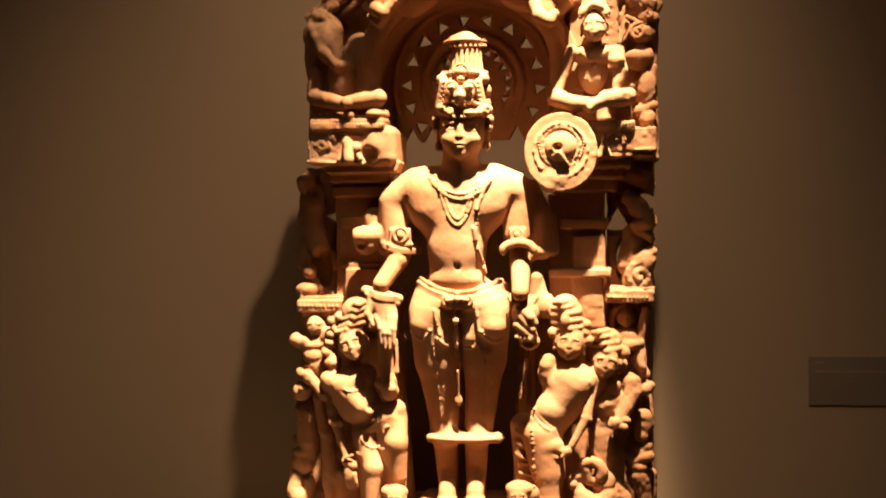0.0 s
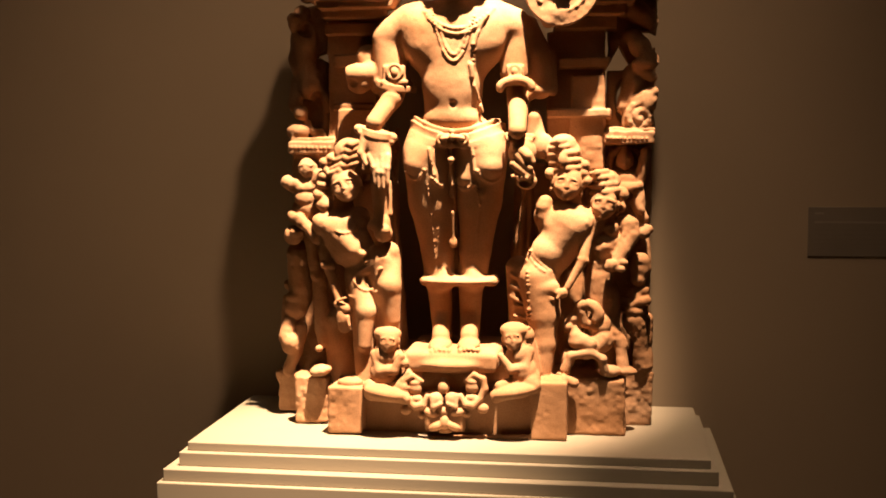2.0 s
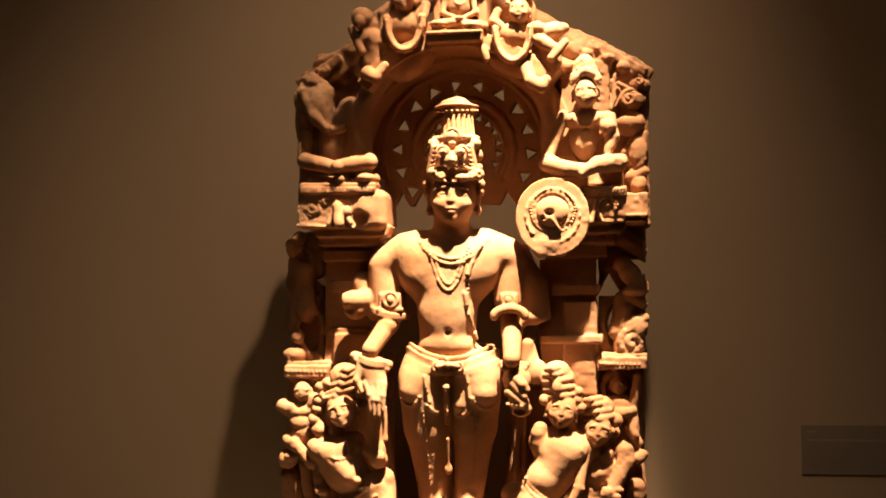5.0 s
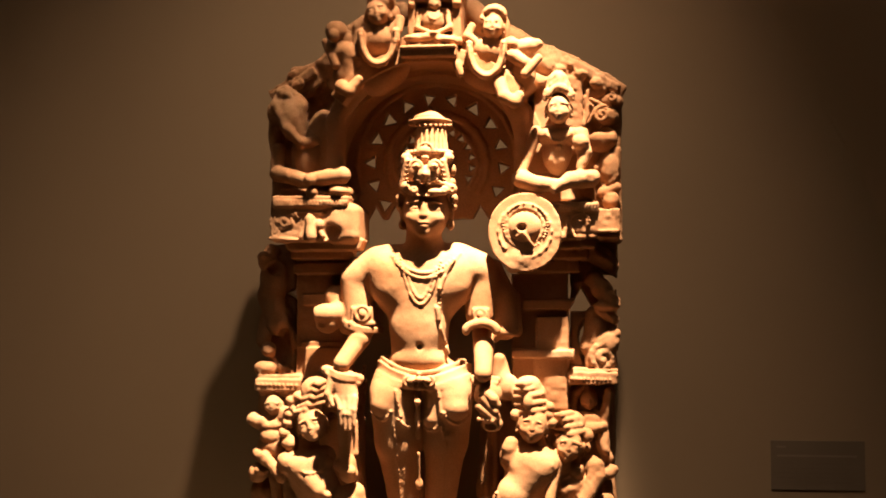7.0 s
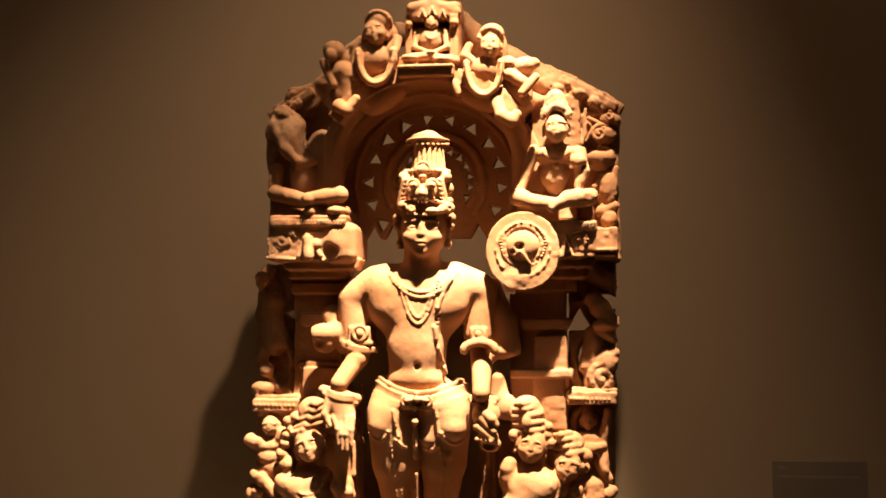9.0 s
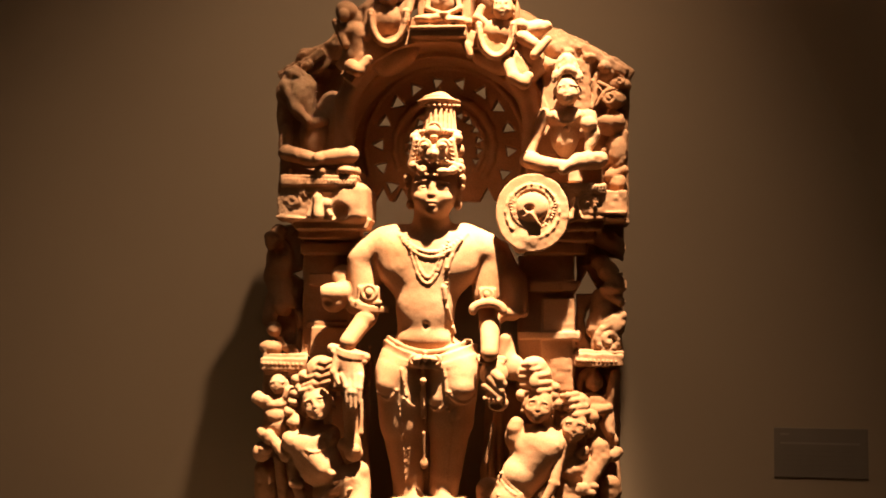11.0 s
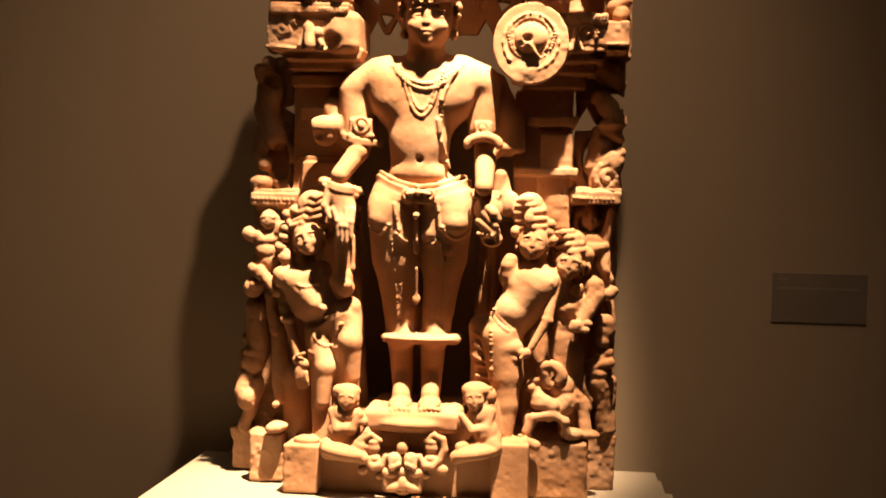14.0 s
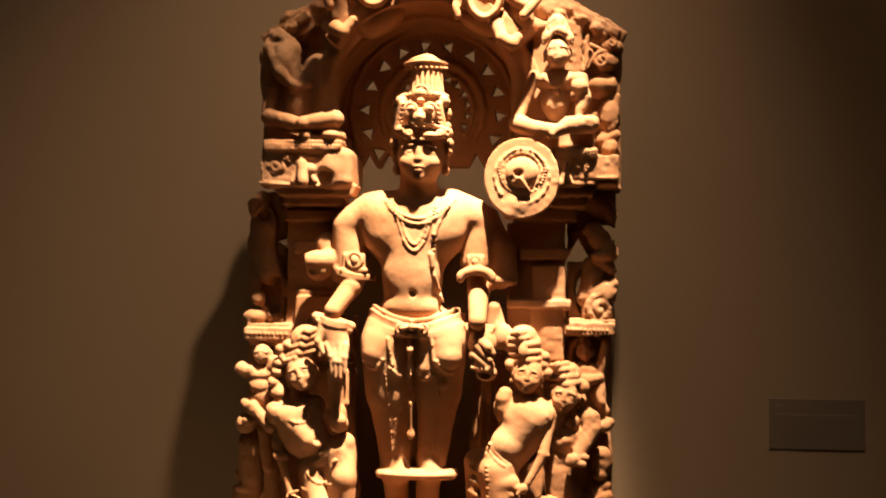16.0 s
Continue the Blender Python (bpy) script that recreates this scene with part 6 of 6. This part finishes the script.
ball(0.3073, 0.175, 1.239, 0.0131, 0.014, 0.0131)
limb(0.2802, 0.182, 1.1982, 0.2826, 0.188, 1.1836, 0.0153, 0.0175)
limb(0.2636, 0.19, 1.1705, 0.3191, 0.19, 1.1825, 0.0198, 0.0176, k=0.008)
ball(0.2846, 0.178, 1.1466, 0.0328, 0.024, 0.0306, k=0.008)
ball(0.291, 0.165, 1.1733, 0.0141, 0.012, 0.013)
ball(0.2804, 0.18, 1.1156, 0.0263, 0.022, 0.0263, k=0.008)
limb(0.323, 0.18, 1.1812, 0.3275, 0.175, 1.1635, 0.0175, 0.0153)
limb(0.3275, 0.175, 1.1635, 0.3005, 0.155, 1.1158, 0.0153, 0.012, k=0.004)
ball(0.2946, 0.148, 1.1123, 0.0151, 0.012, 0.0129)
ball(0.3124, 0.15, 1.1167, 0.0108, 0.008, 0.0076)
limb(0.2858, 0.146, 1.1082, 0.3107, 0.146, 1.105, 0.0075, 0.0075)
ball(0.2749, 0.17, 1.1724, 0.0109, 0.008, 0.0109)
limb(0.2709, 0.185, 1.089, 0.2677, 0.185, 1.0167, 0.0263, 0.0219, k=0.008)
limb(0.2677, 0.185, 1.0167, 0.2592, 0.18, 0.9552, 0.0219, 0.0198, k=0.006)
limb(0.2818, 0.195, 1.0572, 0.2857, 0.2, 0.9108, 0.0265, 0.0176, k=0.008)

string(0.1416, 0.128, 1.1324, 0.1733, 0.128, 1.102, 0.0026, 0.0032, lay=True)
string(0.1457, 0.128, 1.1386, 0.1773, 0.128, 1.1082, 0.0021, 0.0032, lay=True)
ball(0.2109, 0.142, 1.1972, 0.0221, 0.018, 0.0179, k=0.010)
ball(0.2372, 0.142, 1.1897, 0.0211, 0.018, 0.0169, k=0.010)

# long straight arms of the two attendants, their bellies and the cloth over the knee
limb(0.2553, 0.15, 1.1867, 0.2419, 0.13, 1.123, 0.0105, 0.0079, k=0.003)
limb(0.2419, 0.13, 1.123, 0.2152, 0.122, 1.0745, 0.0079, 0.0063, k=0.003)
limb(0.2359, 0.127, 1.1253, 0.248, 0.127, 1.1213, 0.0037, 0.0037, k=0.001)
ball(0.2063, 0.12, 1.0634, 0.009, 0.011, 0.009, tilt=30)
limb(0.2085, 0.114, 1.0673, 0.1975, 0.112, 1.0552, 0.0037, 0.0026)
ball(0.1743, 0.146, 1.1361, 0.0264, 0.026, 0.0264, k=0.010)
limb(0.1953, 0.155, 1.1509, 0.1803, 0.15, 1.1254, 0.0274, 0.0242, k=0.010)
limb(0.1612, 0.128, 1.0751, 0.2022, 0.122, 1.061, 0.0063, 0.0047, k=0.004)
limb(0.1532, 0.126, 1.068, 0.187, 0.122, 1.0516, 0.0053, 0.0042, k=0.004)
ball(0.1686, 0.132, 1.0705, 0.0179, 0.016, 0.0137, k=0.008)
limb(0.1112, 0.15, 1.0935, 0.1294, 0.142, 1.0853, 0.0032, 0.0032, k=0.004)
limb(0.1112, 0.15, 1.0726, 0.1295, 0.142, 1.0645, 0.0032, 0.0032, k=0.004)
limb(0.1112, 0.15, 1.0517, 0.1295, 0.142, 1.0437, 0.0032, 0.0032, k=0.004)
ball(0.2779, 0.172, 1.1397, 0.019, 0.02, 0.0211, k=0.008)
ball(0.2944, 0.168, 1.1784, 0.0116, 0.014, 0.0105)
ball(0.2715, 0.168, 1.1751, 0.0105, 0.012, 0.0095)
limb(0.3234, 0.176, 1.1821, 0.2934, 0.15, 1.1101, 0.009, 0.0069, k=0.003)
limb(0.2872, 0.152, 1.1185, 0.3035, 0.15, 1.1102, 0.0053, 0.0042)

# small creatures at the feet of the right attendants
hoop(0.251, 0.15, 1.0214, 0.0173, 0.0097, -170, 120, k=0.003)
ball(0.2407, 0.142, 1.0405, 0.0129, 0.01, 0.0097)
limb(0.2377, 0.142, 1.0373, 0.2435, 0.145, 1.0067, 0.0097, 0.0075)
ball(0.2684, 0.165, 0.9993, 0.0217, 0.02, 0.0217)
limb(0.2182, 0.15, 1.0049, 0.2292, 0.14, 0.9816, 0.0097, 0.0119, k=0.004)
limb(0.2292, 0.14, 0.9816, 0.2547, 0.135, 0.9683, 0.0118, 0.0129, k=0.004)
ball(0.2157, 0.14, 0.9993, 0.0107, 0.01, 0.0107)
ball(0.2213, 0.142, 1.0134, 0.0086, 0.008, 0.0097)
ball(0.2345, 0.138, 0.972, 0.0193, 0.014, 0.0129)
limb(0.2743, 0.16, 0.9697, 0.25, 0.14, 0.952, 0.0217, 0.013)
limb(0.211, 0.132, 0.9214, 0.2204, 0.13, 0.9476, 0.0096, 0.0075, k=0.003)
limb(0.2204, 0.13, 0.9476, 0.2552, 0.128, 0.9545, 0.0075, 0.0075, k=0.003)
limb(0.2552, 0.128, 0.9545, 0.2774, 0.13, 0.943, 0.0075, 0.0085, k=0.003)
limb(0.2774, 0.13, 0.943, 0.2819, 0.135, 0.919, 0.0086, 0.0096, k=0.003)
ball(0.2454, 0.15, 0.9244, 0.0302, 0.018, 0.0173, cut=True, k=0.005)
ball(0.2148, 0.15, 0.9384, 0.013, 0.014, 0.0194)
ball(0.2909, 0.15, 0.9162, 0.0216, 0.018, 0.013)
limb(0.2886, 0.18, 0.9977, 0.315, 0.175, 0.9585, 0.0109, 0.0099)
limb(0.3097, 0.178, 0.968, 0.3161, 0.165, 0.9173, 0.012, 0.0109)
ball(0.3212, 0.165, 0.9145, 0.0196, 0.018, 0.0087)

# small figures at the right edge
ball(0.3163, 0.222, 1.3004, 0.0167, 0.014, 0.0179, k=0.002)
ball(0.3158, 0.226, 1.3189, 0.0067, 0.007, 0.0067)
face(0.3163, 0.22, 1.2983, 0.0156, 0)
ball(0.3174, 0.225, 1.261, 0.0313, 0.018, 0.0201)
limb(0.343, 0.22, 1.2587, 0.3545, 0.215, 1.3157, 0.0089, 0.01)
limb(0.3069, 0.22, 1.2681, 0.2868, 0.215, 1.2523, 0.0112, 0.01)
limb(0.2971, 0.21, 1.2506, 0.3226, 0.205, 1.2484, 0.0089, 0.0078, k=0.003)
limb(0.3226, 0.205, 1.2484, 0.3429, 0.208, 1.2519, 0.0078, 0.0066, k=0.003)
limb(0.3403, 0.215, 1.2433, 0.3451, 0.205, 1.2079, 0.01, 0.0089)
limb(0.2973, 0.215, 1.2422, 0.3083, 0.205, 1.212, 0.01, 0.0089)
hoop(0.3168, 0.24, 1.2918, 0.0293, 0.0056, -110, 110)
ball(0.3486, 0.215, 1.166, 0.0156, 0.02, 0.0134)
limb(0.3339, 0.225, 1.222, 0.3501, 0.222, 1.1915, 0.0112, 0.0112)
limb(0.33, 0.222, 1.1763, 0.3607, 0.216, 1.1715, 0.0123, 0.01)
ball(0.3463, 0.21, 1.0991, 0.0178, 0.016, 0.0266)
ball(0.3477, 0.205, 1.1152, 0.0133, 0.012, 0.0133)
ball(0.3426, 0.205, 1.0788, 0.0133, 0.012, 0.0111)
ball(0.3397, 0.215, 1.0462, 0.0178, 0.018, 0.02)
ball(0.3235, 0.21, 1.0359, 0.0178, 0.014, 0.0111)
limb(0.3234, 0.2, 1.0321, 0.3579, 0.202, 1.0404, 0.0088, 0.0099)
ball(0.3361, 0.205, 1.0205, 0.0199, 0.014, 0.0111)
limb(0.3368, 0.215, 1.0043, 0.3498, 0.222, 0.9145, 0.0223, 0.0156)
limb(0.3607, 0.225, 1.0037, 0.3624, 0.23, 0.9134, 0.0112, 0.0101)
ball(0.3495, 0.212, 1.0574, 0.0133, 0.014, 0.0133)
slab(0.3543, 0.275, 1.0275, 0.0101, 0.035, 0.1407, r=0.005)

# deep undercuts
ball(-0.2543, 0.23, 1.0328, 0.0224, 0.03, 0.0672, cut=True, k=0.006)
ball(-0.2795, 0.235, 0.9876, 0.0112, 0.024, 0.0449, cut=True, k=0.005)
ball(-0.2076, 0.225, 0.9377, 0.0134, 0.03, 0.0559, cut=True, k=0.006)
ball(0.3258, 0.225, 0.9602, 0.0112, 0.02, 0.0447, cut=True, k=0.005)
ball(-0.1497, 0.24, 1.2296, 0.0135, 0.04, 0.0675, cut=True, k=0.006)
ball(0.1954, 0.22, 0.9662, 0.0134, 0.04, 0.0558, cut=True, k=0.006)


def weather():
    """Wears the surface: soft hollows, small pits and chips."""
    rng = np.random.default_rng(11)
    for cell, amount in ((0.055, 0.0008), (0.018, 0.00045), (0.0075, 0.0003)):
        n = np.ceil((HIGH - LOW) / cell).astype(int) + 3
        coarse = rng.standard_normal(n).astype(np.float32)
        for axis in range(3):
            f = np.arange(SIZE[axis], dtype=np.float32) * np.float32(VOX / cell)
            i = f.astype(int)
            f = f - i
            f = f * f * (3 - 2 * f)
            sh = [-1 if j == axis else 1 for j in range(3)]
            coarse = np.take(coarse, i, axis) * (1 - f).reshape(sh) + np.take(coarse, i + 1, axis) * f.reshape(sh)
        coarse *= (amount * (0.4 + 1.5 * np.clip((np.abs(AXES[0] - 0.02) - 0.19) / 0.08, 0, 1))).reshape(-1, 1, 1)   # the outer figures are the most worn
        coarse *= 1 + 1.2 * np.clip((AXES[2] - 1.85) / 0.05, 0, 1)                # so is the top, worn by weather
        coarse *= 1 + 0.4 * np.clip((0.92 - AXES[2]) / 0.03, 0, 1)                # and the foot is rough
        np.add(FIELD, coarse, out=FIELD)


def quarried(name, label):
    """The surface of the carved field as one mesh (surface nets)."""
    inside = FIELD < 0
    inside[0], inside[-1], inside[:, 0], inside[:, -1], inside[:, :, 0], inside[:, :, -1] = (False,) * 6
    n = np.array(SIZE) - 1
    corners = [inside[a:a + n[0], b:b + n[1], c:c + n[2]] for a in (0, 1) for b in (0, 1) for c in (0, 1)]
    some, every = np.zeros(n, bool), np.ones(n, bool)
    for c in corners:
        some |= c
        every &= c
    cells = np.argwhere(some & ~every)
    index = np.full(n, -1, np.int32)
    index[tuple(cells.T)] = np.arange(len(cells))
    total, count = np.zeros((len(cells), 3), np.float32), np.zeros((len(cells), 1), np.float32)
    offs = np.array([(a, b, c) for a in (0, 1) for b in (0, 1) for c in (0, 1)])
    values = [FIELD[tuple((cells + o).T)] for o in offs]
    for i in range(8):
        for j in range(i + 1, 8):
            if np.abs(offs[i] - offs[j]).sum() == 1:
                va, vb = values[i], values[j]
                cross = (va < 0) != (vb < 0)
                f = np.where(cross, va / np.where(cross, va - vb, 1), 0)[:, None]
                total += np.where(cross[:, None], offs[i] + f * (offs[j] - offs[i]), 0)
                count += cross[:, None]
    verts = (cells + total / np.maximum(count, 1)) * VOX + LOW
    quads = []
    for axis in range(3):
        u, w = (axis + 1) % 3, (axis + 2) % 3
        step = np.eye(3, dtype=int)
        a = inside[1:-1, 1:-1, 1:-1]
        b = np.roll(inside, -1, axis)[1:-1, 1:-1, 1:-1]
        for first, second, flip in ((a, b, False), (b, a, True)):
            e = np.argwhere(first & ~second) + 1
            q = [index[tuple((e - du * step[u] - dw * step[w]).T)] for du, dw in ((0, 0), (1, 0), (1, 1), (0, 1))]
            q = np.stack(q[::-1] if flip else q, 1)
            quads.append(q[(q >= 0).all(1)])
    quads = np.concatenate(quads)
    me = bpy.data.meshes.new(name)
    me.vertices.add(len(verts))
    me.vertices.foreach_set("co", verts.astype(np.float32).ravel())
    me.loops.add(len(quads) * 4)
    me.loops.foreach_set("vertex_index", quads.ravel().astype(np.int32))
    me.polygons.add(len(quads))
    me.polygons.foreach_set("loop_start", np.arange(0, len(quads) * 4, 4, dtype=np.int32))
    me.polygons.foreach_set("use_smooth", np.ones(len(quads), bool))
    me.materials.append(STONE)
    me.update(calc_edges=True)
    me.validate()
    return tagged(new(name, me), label, "sculpture")


weather()
quarried("stone_stele", "carved buff sandstone stele with standing deity and attendants")
